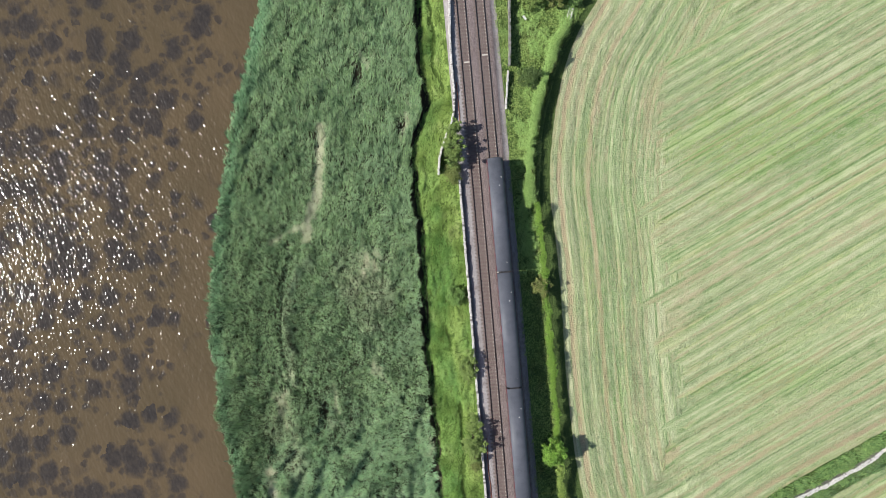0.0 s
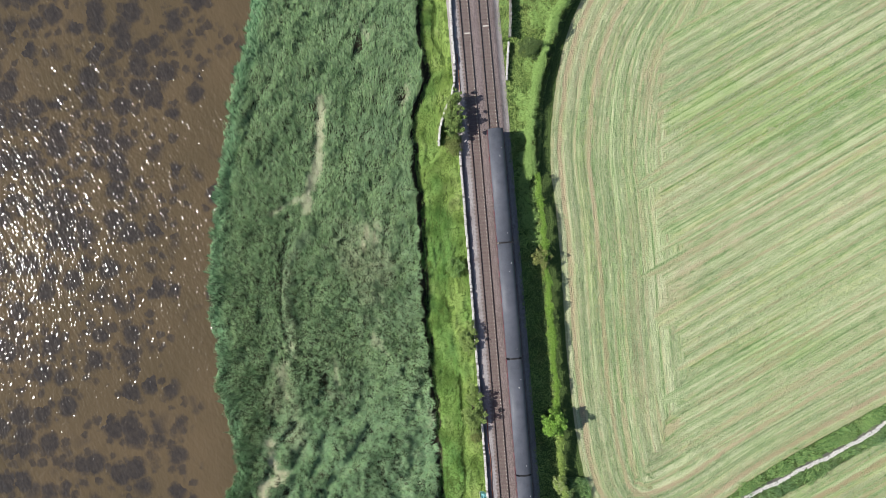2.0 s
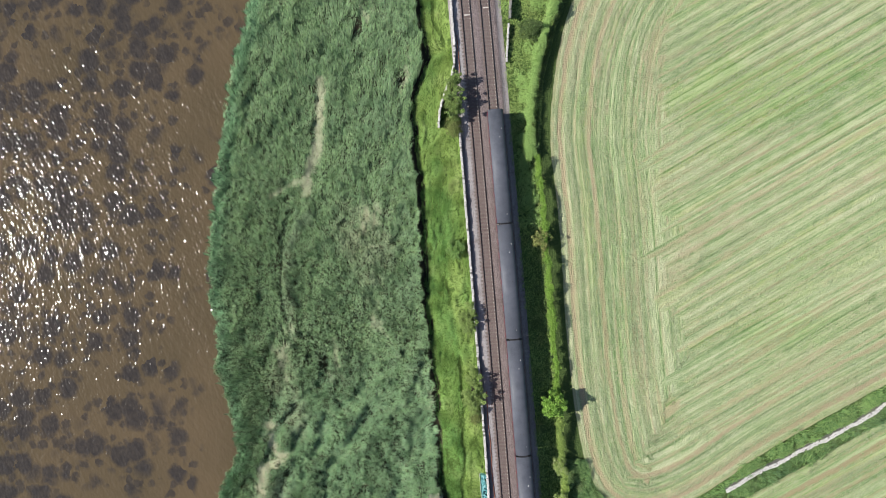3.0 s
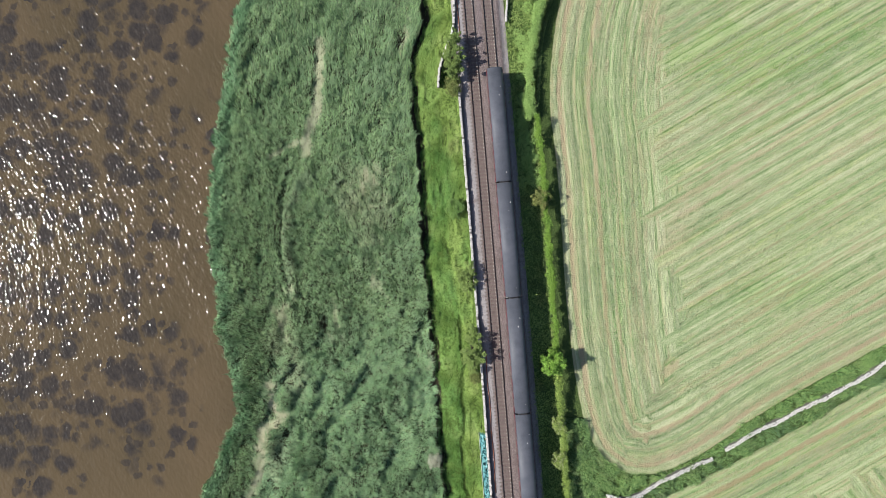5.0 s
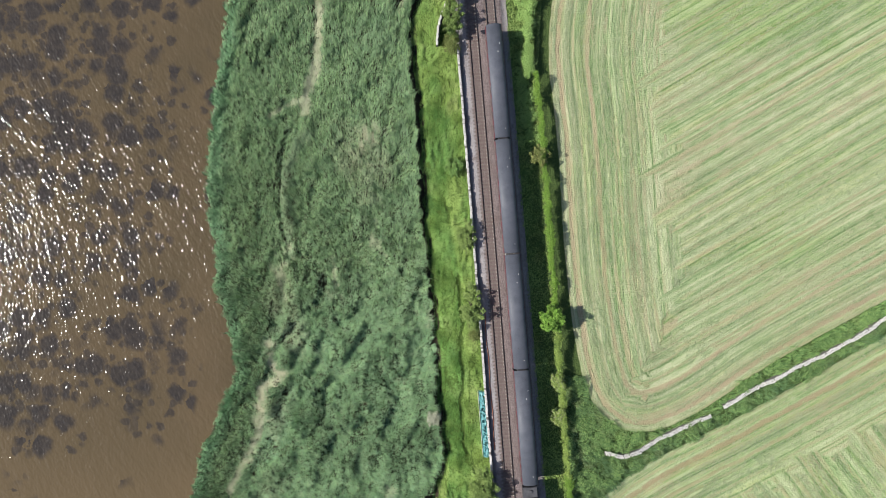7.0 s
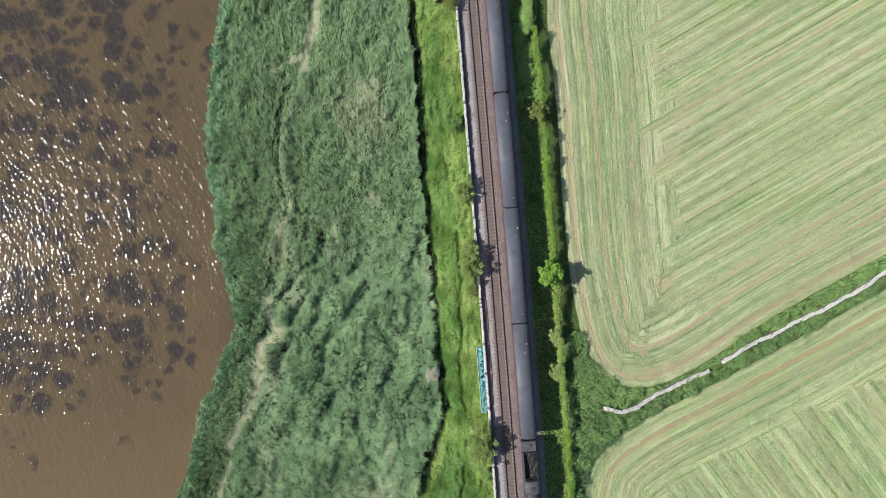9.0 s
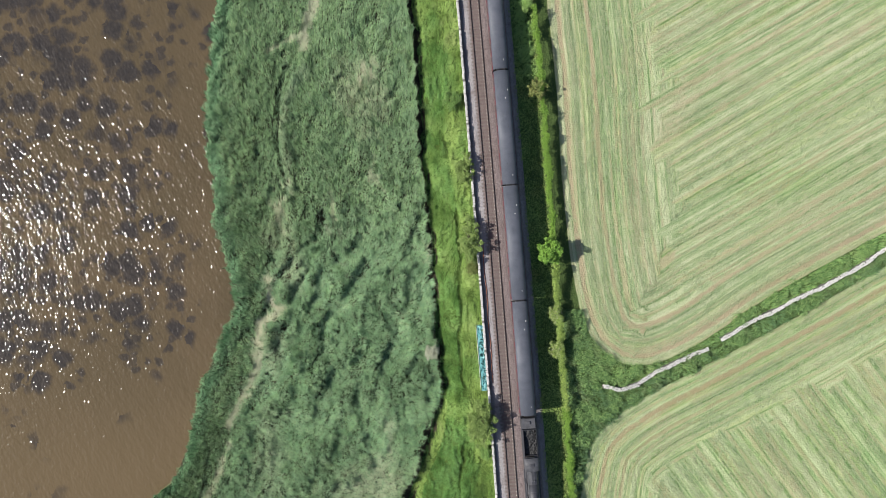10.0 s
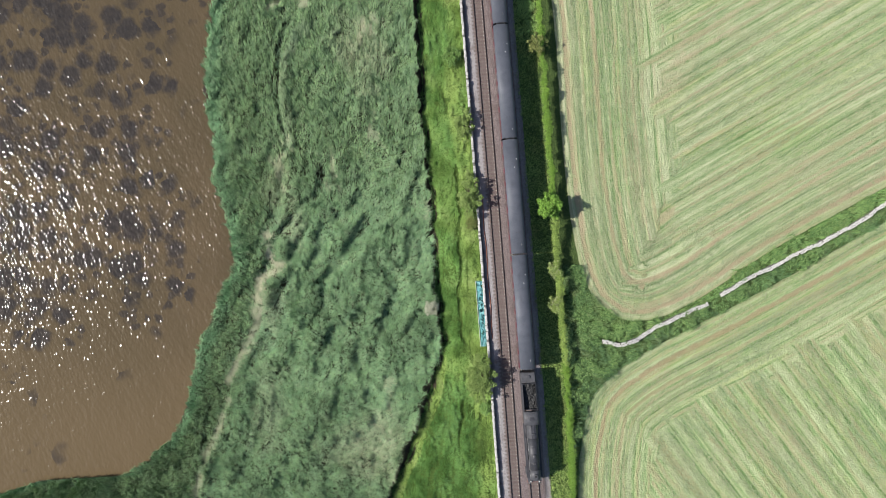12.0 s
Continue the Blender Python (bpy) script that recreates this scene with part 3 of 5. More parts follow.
def ground_zones(x, y):
    a, b = inside(x, y, POLY_A), inside(x, y, POLY_B)
    dw, lw = to_line(x, y, W_LINE)
    ds, ls = to_line(x, y, S_LINE)
    db, lb = to_line(x, y, B_LINE)
    sgn_a, sgn_b = np.where(a, 1, -1) * np.minimum(dw, ds), np.where(b, 1, -1) * db
    fld = np.maximum(step(sgn_a, -0.5, 0.5), step(sgn_b, -0.5, 0.5))
    ta, tb = radians(30), radians(-53)
    ends = 7.0 * (vnoise(-x * math.sin(ta) + y * math.cos(ta), 0 * x, 1.3, 91) - 0.5) + 6.0 * (vnoise(x, y, 5.0, 92) - 0.5)
    in_a, in_b = np.minimum(step(dw + ends, 15.8, 20.6), step(ds, 5.0, 9.0)), step(db + 5.0 * (vnoise(x, y, 2.2, 88) - 0.5), 10.5, 15.0)
    zero = np.zeros_like(x)
    edge = np.where(b[:, None], np.column_stack([db + 40, lb, zero]), np.where((dw + 5.0 * (vnoise(x, y, 1.6, 86) - 0.5) < ds)[:, None], np.column_stack([dw, lw, zero]), np.column_stack([ds, lw.max() + ls, zero])))
    ua, va = -x * math.sin(ta) + y * math.cos(ta), x * math.cos(ta) + y * math.sin(ta)
    ub, vb = -x * math.sin(tb) + y * math.cos(tb), x * math.cos(tb) + y * math.sin(tb)
    inner = np.where(b[:, None], np.column_stack([0.72 * ub + 200, vb, zero]), np.column_stack([ua, va, zero]))
    u = x - mid_x(y)
    return {"second": b.astype(float), "field": fld, "swath_edge": edge, "swath_inner": inner, "inner": np.where(b, in_b, in_a),
            "lush": np.clip(sum(much * step(1.5 - np.hypot((x - cx - 0.55 * (y - cy)) / rx, (y - cy) / ry) - 0.9 * vnoise(x, y, 4.0, 93), 0.0, 0.7) for cx, cy, rx, ry, much in LUSH), 0, 1),
            "trodden": np.clip(sum(much * step(1.4 - np.hypot((x - cx - 0.4 * (y - cy)) / rx, (y - cy) / ry) - 0.9 * vnoise(x, y, 2.6, 94), 0.0, 0.8) for cx, cy, rx, ry, much in TRODDEN), 0, 1),
            "far_marsh": np.maximum(step(y, 50, 58), step(-y, 92, 99)),
            "meadow": step(x - ditch_x(y), 0.6, 1.6), "verge": step(u, 3.9, 4.6)}


ground = new("ground", grid_mesh("ground", widening(-48, 84, 0.45, 1500), widening(-95, 52, 0.45, 1500), ground_place, M_GROUND, ground_zones))
tagged(ground, "flat river land with mown striped hay fields beyond a marsh", "ground", kind="structure")


def weed_zone(x, y):
    """How thickly weed grows on the river bed: least along the shore and in the south."""
    off = shore_x(y) - x
    return {"weed": 0.56 * step(off, 1.5, 9.0) + 0.36 * step(off, 6, 20) - 0.30 * step(-y, 15, 55) - 0.50 * step(-y, 50, 76),
            "shoal": 0.8 * step(-y, 45, 80)}


river = new("water", grid_mesh("water", widening(-90, -20, 1.0, 1500)[:-22], widening(-100, 60, 1.0, 1500), lambda x, y: (x, y, 0 * x + WATER_Z), M_WATER, weed_zone))
tagged(river, "muddy brown tidal river with dark weed patches and sun glints", "river", kind="structure")


def bed(x, y):
    """Ballast shoulder and crown; x is the offset from the middle line."""
    base = 0.42 + 0.20 * step(x, 1.5, 3.0)
    z = base + (RAIL_Z - 0.20 - base) * np.minimum(step(x, -4.6, -3.7), step(-x, -4.1, -3.3))
    z = z + 0.05 * np.exp(-((np.abs(x) - 0.0) / 0.55) ** 2) + 0.05 * (vnoise(x, y, 0.5, 8) - 0.5)
    return x + mid_x(y), y, z


ballast = new("ballast", grid_mesh("ballast", np.linspace(-4.7, 4.6, 36), np.arange(-150, 110, 0.4), bed, M_BALLAST,
                                   lambda x, y: {"grime": step(0.9 - np.abs(np.abs(x) - 1.68), 0.0, 0.3), "cess": np.maximum(step(-x, 2.6, 2.95), 0.7 * step(x, 3.5, 3.75))}))
tagged(ballast, "brown-grey stone ballast under a double track railway", "railway bed", kind="structure")

# ---------------------------------------------------------------- reed marsh, meadow, verge
TRAILS = [([(-21.8, 21.5), (-22.4, 14.3), (-22.6, 9.8), (-23.9, 6.5), (-24.6, 1.5)], 1.25, 0.62), ([(-25.2, 4.3), (-28, 2.9), (-31, 1.0)], 0.55, 0.55),
          ([(-28.3, -45.6), (-30.5, -47.4), (-32.2, -48.1), (-32.5, -53.1)], 1.1, 0.85), ([(-32.5, -53.1), (-33.4, -57), (-36.2, -63.2), (-37.6, -66.5)], 0.95, 0.7), ([(-37.8, -69), (-39.6, -75), (-42.7, -82.3), (-44, -90)], 0.75, 0.65),
          ([(-28.7, -46.1), (-30.6, -43.5), (-30.9, -40)], 0.8, 0.8)]
PALE_SPOTS = [(-6.7, 22.8, 2.0), (-28.5, -26.5, 2.6), (-19.5, -28.8, 2.4), (-12, -21.5, 2.2), (-13.3, -2.8, 2.4), (-14.3, 33.5, 1.6), (-2.6, -34.5, 1.6), (-27.5, -30.5, 2.2), (-9.2, -68, 2.0)]
HOLES = [(-15.5, 32.3, 1.6), (-7.6, 22.5, 1.5), (-21.2, -29.0, 1.3), (-23.4, 20.5, 0.9), (-29.8, -46.4, 1.1)]


def dry_of(x, y):
    d = np.zeros_like(x)
    for t, wide, much in TRAILS:
        dist, _ = to_line(x, y, t)
        d = np.maximum(d, much * step(-dist + 0.9 * (vnoise(x, y, 1.1, 21) - 0.5), -wide, -wide * 0.3))
    for sx, sy, r in PALE_SPOTS:
        dist = np.hypot(x - sx, (y - sy) * 0.6)
        d = np.maximum(d, 0.48 * step(-dist / r + 2.2 * (vnoise(x * 2.2 + y * 0.5, y * 0.8, 1.3, 22) - 0.55), -1.0, 0.1))
    return d


def hole_of(x, y):
    d = np.zeros_like(x)
    for sx, sy, r in HOLES:
        d = np.maximum(d, step(-np.hypot(x - sx, (y - sy) * 0.55) / r, -1.0, -0.35))
    return d


# the older, darker reeds along the river end at this line; a slot and a ridge, its lit flank painted pale, follow part
# of it
old_reeds_x = line_of([60, 36, 26, 13, 4.7, -7.4, -16.5, -24.6, -31, -39, -48, -60, -70, -86, -100], [-25, -24.7, -24.1, -24.6, -26.6, -28.5, -28.7, -27.4, -28.4, -31.4, -33, -35.2, -37.5, -43.5, -46])
SLOTS = [([(-27.8, -1.8), (-28.9, -6.0), (-29.2, -15.2), (-28.0, -20.9), (-27.4, -24.6)], 0.55), ([(-22.6, 21.5), (-23.2, 14.3), (-23.4, 9.8)], 0.5), ([(-15.0, 34.6), (-15.6, 31.8), (-16.0, 28.6)], 0.6),
         ([(-12.4, 32.6), (-12.0, 30.4)], 0.45), ([(-21.0, -27.0), (-21.3, -30.5), (-22.4, -33.5)], 0.6), ([(-8.0, 20.6), (-6.9, 23.0)], 0.5), ([(-41.2, -71.0), (-42.6, -79.0)], 0.6), ([(-11.4, -19.6), (-11.9, -21.8)], 0.5),
         ([(-21.6, -54.0), (-20.7, -49.5)], 0.45), ([(-13.6, -47.0), (-12.6, -41.5)], 0.5), ([(-16.4, -42.2), (-15.6, -39.0)], 0.45), ([(-8.3, -44.4), (-7.5, -41.0)], 0.4), ([(-14.9, -52.4), (-13.2, -49.6)], 0.45)]
RIDGE = [(-24.0, -2.4), (-26.2, -4.9), (-27.9, -8.4), (-28.2, -13.5), (-27.4, -20.6), (-26.5, -23.6)]
TANNED = [(-13.0, -8.0, 5.0, 9.0, 0.30), (-11.0, -78.0, 10.0, 8.0, 0.42), (-28.5, -31.0, 3.2, 6.0, 0.30), (-30.0, -52.0, 2.2, 5.0, 0.32), (-30.5, -72.0, 4.0, 9.0, 0.25), (-26.5, -38.0, 2.5, 5.0, 0.30), (-17.0, -4.0, 3.0, 6.0, 0.2)]


def reed_bed():
    n = 1060000
    y, x = rng.uniform(-97, 56, n), rng.uniform(-92, 2, n)
    rag = 1.3 * (vnoise(x, y, 0.7, 30) - 0.5) + 1.2 * (vnoise(x, y, 2.6, 33) - 0.5)
    k = (x > shore_x(y) + rag) & (x < ditch_x(y) - 0.45 - 0.5 * step(-y, 64, 68) + 1.2 * (vnoise(x, y, 1.3, 31) - 0.5))
    x, y = x[k], y[k]
    dry, hole = dry_of(x, y), hole_of(x, y)
    slot = np.zeros_like(x)
    for pts, wide in SLOTS:
        slot = np.maximum(slot, step(-to_line(x, y, pts)[0] + 0.7 * (vnoise(x, y, 1.1, 64) - 0.5), -wide, -wide * 0.4))
    ridge = step(-to_line(x, y, RIDGE)[0] + 1.0 * (vnoise(x, y, 1.6, 65) - 0.5), -1.3, -0.3)
    tan = sum(much * step(-np.hypot((x - cx) / rx, (y - cy) / ry) + 0.8 * (vnoise(x, y, 2.0, 66) - 0.5), -1.2, -0.3) for cx, cy, rx, ry, much in TANNED)
    south = 0.22 + 0.78 * step(-y, 22, 42) * step(x - old_reeds_x(y), -2.0, 2.5)
    # plumes of reed bent by the wind, with long hollows between them
    ca, sa = 0.42, 0.91
    across, along_ = x * sa - y * ca, x * ca + y * sa
    bend = 2.4 * (vnoise(x, y, 6.0, 67) - 0.5)
    plume = vnoise(across + bend, along_ * 0.36, 1.9, 61)
    swell = vnoise(across + bend, along_ * 0.5, 4.6, 62)
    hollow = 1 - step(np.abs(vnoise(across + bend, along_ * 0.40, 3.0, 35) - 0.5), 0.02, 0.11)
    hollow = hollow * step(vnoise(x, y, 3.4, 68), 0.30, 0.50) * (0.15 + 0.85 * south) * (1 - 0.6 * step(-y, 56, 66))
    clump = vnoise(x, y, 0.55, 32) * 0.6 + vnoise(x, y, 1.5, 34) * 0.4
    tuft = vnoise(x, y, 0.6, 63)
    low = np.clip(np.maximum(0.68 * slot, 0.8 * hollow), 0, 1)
    keep = rng.random(len(x)) < np.clip(0.44 + 1.1 * (clump - 0.1) + (ditch_x(y) - x < 2.2) + (x - shore_x(y) < 4.5) + 0.25 * step(-y, 60, 70) + dry, 0, 1) * (1 - 0.8 * hole) * (1 - 0.8 * low)
    x, y, dry, clump, tuft, low, south, plume, swell, ridge, tan = (q[keep] for q in (x, y, dry, clump, tuft, low, south, plume, swell, ridge, tan))
    m = len(x)
    rim = 1 - step(ditch_x(y) - x, 0.6, 2.6)
    h = 1.05 + 0.75 * (clump - 0.3) + 0.3 * rng.random(m) + 0.7 * rim + (0.4 + 1.15 * south * (1 - 0.55 * step(-y, 56, 66))) * (step(plume, 0.3, 0.7) - 0.5) + (0.3 + 0.7 * south) * (swell - 0.5) + 0.7 * (tuft - 0.5) + 0.55 * ridge
    h = np.maximum(h * (1 - 0.62 * dry) * (1 - 0.6 * low), 0.16)
    heading = radians(55) + 1.3 * (vnoise(x, y, 3.6, 36) - 0.5) + 2.2 * (vnoise(x, y, 1.1, 78) - 0.5) + rng.normal(0, 0.6, m)
    old = step(old_reeds_x(y) - x + 1.6 * (vnoise(x, y, 2.4, 69) - 0.5), -0.6, 1.2) * step(x - shore_x(y), 1.4, 4.2) * (1 - step(-y, 46, 56))
    young = np.clip((1 - step(x - shore_x(y) + 1.2 * (vnoise(x, y, 2.0, 75) - 0.5), 1.0, 3.6)) * 0.6 + 0.55 * south * rng.random(m) + 0.25 * rng.random(m), 0, 0.9)
    # the low term paints shade into hollows and slots, beside real tone differences
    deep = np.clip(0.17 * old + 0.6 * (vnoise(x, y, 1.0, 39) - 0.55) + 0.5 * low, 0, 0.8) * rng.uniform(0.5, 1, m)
    # painted sheen of the leaning plumes and of the ridge's lit flank
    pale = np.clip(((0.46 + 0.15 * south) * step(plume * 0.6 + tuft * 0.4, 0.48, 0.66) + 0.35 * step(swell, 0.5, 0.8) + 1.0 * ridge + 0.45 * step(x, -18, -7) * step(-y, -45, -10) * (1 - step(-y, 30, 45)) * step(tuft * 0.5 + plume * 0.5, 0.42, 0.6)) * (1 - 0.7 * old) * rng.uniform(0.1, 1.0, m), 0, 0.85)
    # the ridge term adds straw tint to its painted lit flank
    gone = np.clip(np.where(dry > 0.22, dry * rng.uniform(0.8, 1.3, m), 0) + tan * rng.random(m) * 1.5 + 0.3 * ridge * rng.random(m) + 0.12 * rng.random(m) + 0.35 * (rng.random(m) < 0.06), 0, 1)
    reach = (0.40 + 0.5 * rng.random(m)) * (0.75 + 0.6 * south) * (1 + 0.8 * dry)
    v, f, d = blades(x, y, land(x, y) - 0.05, h, reach, (0.05 + 0.05 * rng.random(m)) * (1 + 0.4 * dry), heading, dry=gone)
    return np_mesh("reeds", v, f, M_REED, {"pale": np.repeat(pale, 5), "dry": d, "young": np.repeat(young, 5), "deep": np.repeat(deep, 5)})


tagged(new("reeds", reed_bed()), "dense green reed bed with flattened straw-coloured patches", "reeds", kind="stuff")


def meadow_grass():
    n = 420000
    y, x = rng.uniform(-97, 56, n), rng.uniform(-12, 12, n)
    u = x - mid_x(y)
    k = (x > ditch_x(y) + 0.25 + 0.6 * (vnoise(x, y, 1.4, 41) - 0.5)) & (u < -4.75)
    rut = np.abs(x - rill_x(y))
    path = to_line(x, y, [(0.8, -62), (0.1, -67.2), (-0.9, -71.3), (-2.4, -74.3), (-3.9, -78.3), (-5.9, -83.4), (-6.9, -86.4), (-10, -96)])[0]
    rut = rut + 0.5 * (1 - step(vnoise(y, y * 0, 8.0, 77), 0.42, 0.62))
    fold = np.abs(vnoise(x * 1.3, y * 0.20, 1.5, 49) - 0.5)
    k &= (rut > 0.36) | (rng.random(n) < 0.10)
    k &= (fold > 0.04) | (rng.random(n) < 0.22)
    x, y, path, rut = x[k], y[k], path[k], rut[k]
    m = len(x)
    lump = vnoise(x * 1.5, y * 0.5, 0.9, 43) * 0.6 + vnoise(x, y, 0.4, 46) * 0.4
    keep = rng.random(m) < 0.15 + 1.2 * lump
    x, y, path, lump = x[keep], y[keep], path[keep], lump[keep]
    m = len(x)
    h = (0.10 + 0.70 * step(lump, 0.3, 0.85) * (0.4 + 0.6 * rng.random(m))) * np.where(path < 0.7, 0.3, 1)
    near_wall = step(x - rill_x(y), -0.3, 1.0) * 0.75 + 1.0 * (path < 0.75) - 0.8 * step(-y, 68, 73) * (x < mid_x(y) - 8.5) * (path > 0.8)
    young = np.clip(near_wall + 1.3 * (vnoise(x, y, 3.0, 44) - 0.5) + 0.5 * step(y, -6, 10), 0, 1)
    lower = step(-y, 66, 68) * step(mid_x(y) - 7.4 - x + 2.0 * (vnoise(x, y, 2.0, 79) - 0.5), -0.4, 0.6) * (path > 0.75)
    young = np.where(path < 0.75, 1.0, young * (1 - 0.65 * lower))
    deep = np.clip(0.34 * lower * (0.5 + vnoise(x, y, 1.2, 80)), 0, 0.9) * rng.uniform(0.6, 1, m)
    dry = np.clip(1.2 * (vnoise(x, y, 2.1, 47) - 0.6) * rng.random(m) * (young + 0.2), 0, 0.8)
    head = radians(70) + 5.0 * (vnoise(x, y, 2.6, 48) - 0.5) + rng.normal(0, 0.5, m)
    v, f, d = blades(x, y, land(x, y) - 0.02, h, 0.28 + 0.4 * rng.random(m), 0.035 + 0.04 * rng.random(m), head, dry=dry)
    return np_mesh("meadow_grass", v, f, M_MEADOW, {"dry": d, "deep": np.repeat(deep, 5), "young": np.repeat(young * rng.uniform(0.6, 1, m), 5)})


tagged(new("meadow_grass", meadow_grass()), "bright yellow-green rough grass between marsh and stone wall", "grass", kind="stuff")


def verge_growth():
    n = 120000
    y = rng.uniform(-97, 56, n)
    x = mid_x(y) + 4.42 + 0.4 * (vnoise(y, 0 * y, 2.0, 53) - 0.5) + rng.random(n) * 16
    k = x < hedge_x(y) + 0.6
    x, y = x[k], y[k]
    m = len(x)
    lump = vnoise(x, y, 1.6, 51) * 0.6 + vnoise(x, y, 0.7, 52) * 0.4
    h = 0.10 + 0.75 * lump ** 2 * rng.random(m)
    dry = np.clip((vnoise(x, y, 3.0, 54) - 0.55) * 1.6 * rng.random(m), 0, 0.7)
    v, f, d = blades(x, y, land(x, y) - 0.02, h, 0.15 + 0.3 * rng.random(m), 0.07 + 0.08 * rng.random(m), rng.uniform(0, 6.28, m), dry=dry)
    return np_mesh("verge_grass", v, f, M_VERGE, {"dry": d})


WALL_FIELD = [(28.9, -58.5), (32.2, -58.9), (35.2, -57.9), (38.1, -55.9), (42.1, -53.9), (47.2, -51.8), (49.5, -50.1), (53.9, -47.5), (58.8, -45), (63.7, -42.5), (71.5, -38.6), (78.2, -34.1), (92, -26)]


def bank_grass():
    n = 230000
    x, y = rng.uniform(19, 88, n), rng.uniform(-96, -20, n)
    k = (x > hedge_x(y) + 0.6) & ((y < -45) | (x > 27)) & ~inside(x, y, POLY_A) & ~inside(x, y, POLY_B)
    x, y = x[k], y[k]
    m = len(x)
    lump = vnoise(x, y, 1.0, 55) * 0.5 + vnoise(x, y, 2.8, 56) * 0.5
    kk = rng.random(m) < 0.25 + 1.1 * step(lump, 0.25, 0.6)
    x, y, lump = x[kk], y[kk], lump[kk]
    m = len(x)
    turn = radians(20) + 3.0 * (vnoise(x, y, 2.0, 57) - 0.5)
    v, f, d = blades(x, y, land(x, y) - 0.02, 0.12 + 1.25 * step(lump, 0.35, 0.8) * (0.5 + 0.5 * rng.random(m)), 0.3 + 0.5 * rng.random(m), 0.035 + 0.05 * rng.random(m), turn + rng.normal(0, 0.7, m), dry=0.5 * rng.random(m) * step(vnoise(x, y, 1.7, 58), 0.5, 0.75))
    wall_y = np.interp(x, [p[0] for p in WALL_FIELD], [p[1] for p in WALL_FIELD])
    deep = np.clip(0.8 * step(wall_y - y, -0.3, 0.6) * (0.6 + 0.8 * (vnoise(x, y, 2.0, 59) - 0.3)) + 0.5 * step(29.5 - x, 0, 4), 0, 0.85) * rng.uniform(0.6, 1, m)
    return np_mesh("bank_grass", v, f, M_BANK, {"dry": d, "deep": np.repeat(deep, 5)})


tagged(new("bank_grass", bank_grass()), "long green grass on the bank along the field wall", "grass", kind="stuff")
tagged(new("verge_grass", verge_growth()), "rank green grass and weeds on the railway verge", "grass", kind="stuff")


def cut_grass():
    n = 260000
    x, y = rng.uniform(18, 82, n), rng.uniform(-92, 50, n)
    a, b = inside(x, y, POLY_A), inside(x, y, POLY_B)
    k = a | b
    x, y, b = x[k], y[k], b[k]
    z = ground_zones(x, y)
    inn = (z["inner"] + 0.6 * (vnoise(x, y, 3.0, 81) - 0.5)) > 0.5
    u = np.where(inn, z["swath_inner"][:, 0], z["swath_edge"][:, 0])
    v = np.where(inn, z["swath_inner"][:, 1], z["swath_edge"][:, 1])
    heap = vnoise(u, v * 0.03, 1.1, 82) * 0.6 + vnoise(x, y, 0.8, 83) * 0.4
    out = z["swath_edge"][:, 0] - 40.0 * b
    k = (z["field"] > 0.6) & (np.abs(out - 1.6 - 1.5 * b) > 0.55) & (np.abs(out - 6.8) > 0.45) & (rng.random(len(x)) < step(heap, 0.32, 0.66))
    x, y, b, inn, heap = x[k], y[k], b[k], inn[k], heap[k]
    m = len(x)
    head = np.where(inn, np.where(b, radians(-53), radians(30)), radians(82)) + rng.normal(0, 0.35, m) + np.where(rng.random(m) < 0.5, math.pi, 0)
    dry = np.clip(1.5 * (vnoise(x, y, 5.0, 84) - 0.45) * rng.random(m) + 0.3 * rng.random(m), 0, 1)
    vv, f, d = blades(x, y, land(x, y) - 0.01, 0.03 + 0.20 * step(heap, 0.4, 0.7) * rng.random(m), 0.25 + 0.35 * rng.random(m), 0.05 + 0.05 * rng.random(m), head, dry=dry)
    return np_mesh("cut_grass", vv, f, M_HAY, {"dry": d})


tagged(new("cut_grass", cut_grass()), "cut pale green grass lying in swaths on the fields", "cut grass", kind="stuff")


def lumps_mesh(name, spots, mat, r, leaf=0.2, per=60, squash=0.7, flower=0.0):
    """A thicket: many leafy lumps (x, y, radius) on the ground."""
    vs, fs, ds, o = [], [], [], 0
    for sx, sy, rad in spots:
        n = int(per * rad * rad) + 12
        p = blob_points(r, n, rad, squash)
        c = p + [sx, sy, float(land(np.array(sx), np.array(sy))) + rad * squash * 0.5]
        v, f, d = leaves(c, r.uniform(0.6, 1.3, n) * leaf, r, 1.3, np.where(r.random(n) < flower, 0.9, 0.15 * r.random(n)))
        vs.append(v), fs.append(f + o), ds.append(d)
        o += len(v)
    return np_mesh(name, np.vstack(vs), np.vstack(fs), mat, {"dry": np.concatenate(ds)})


def scatter(r, n, x0, x1, y0, y1, test):
    x, y = r.uniform(x0, x1, n), r.uniform(y0, y1, n)
    k = test(x, y)
    return x[k], y[k]


# lush shrubs between the track and the hedge, north part
r1 = np.random.default_rng(31)
sx, sy = scatter(r1, 520, 9, 26, -4, 54, lambda x, y: (x > mid_x(y) + 5.4) & (x < hedge_x(y) - 0.7) & ((y < 24) | (vnoise(x, y, 4, 61) > 0.42)) & ~((y > 24) & (x > 11.8) & (x < 13.6)))
tagged(new("verge_shrubs", lumps_mesh("verge_shrubs", list(zip(sx, sy, r1.uniform(0.5, 1.25, len(sx)))), M_SCRUB, r1, 0.15, 330, 0.48)), "lush bright green shrubs covering the bank beside the track", "shrubs", kind="stuff")
sx, sy = scatter(r1, 160, 13, 22, -40, -4, lambda x, y: (x > mid_x(y) + 6.0) & (x < hedge_x(y) - 0.6) & (vnoise(x, y, 3.5, 62) > 0.5))
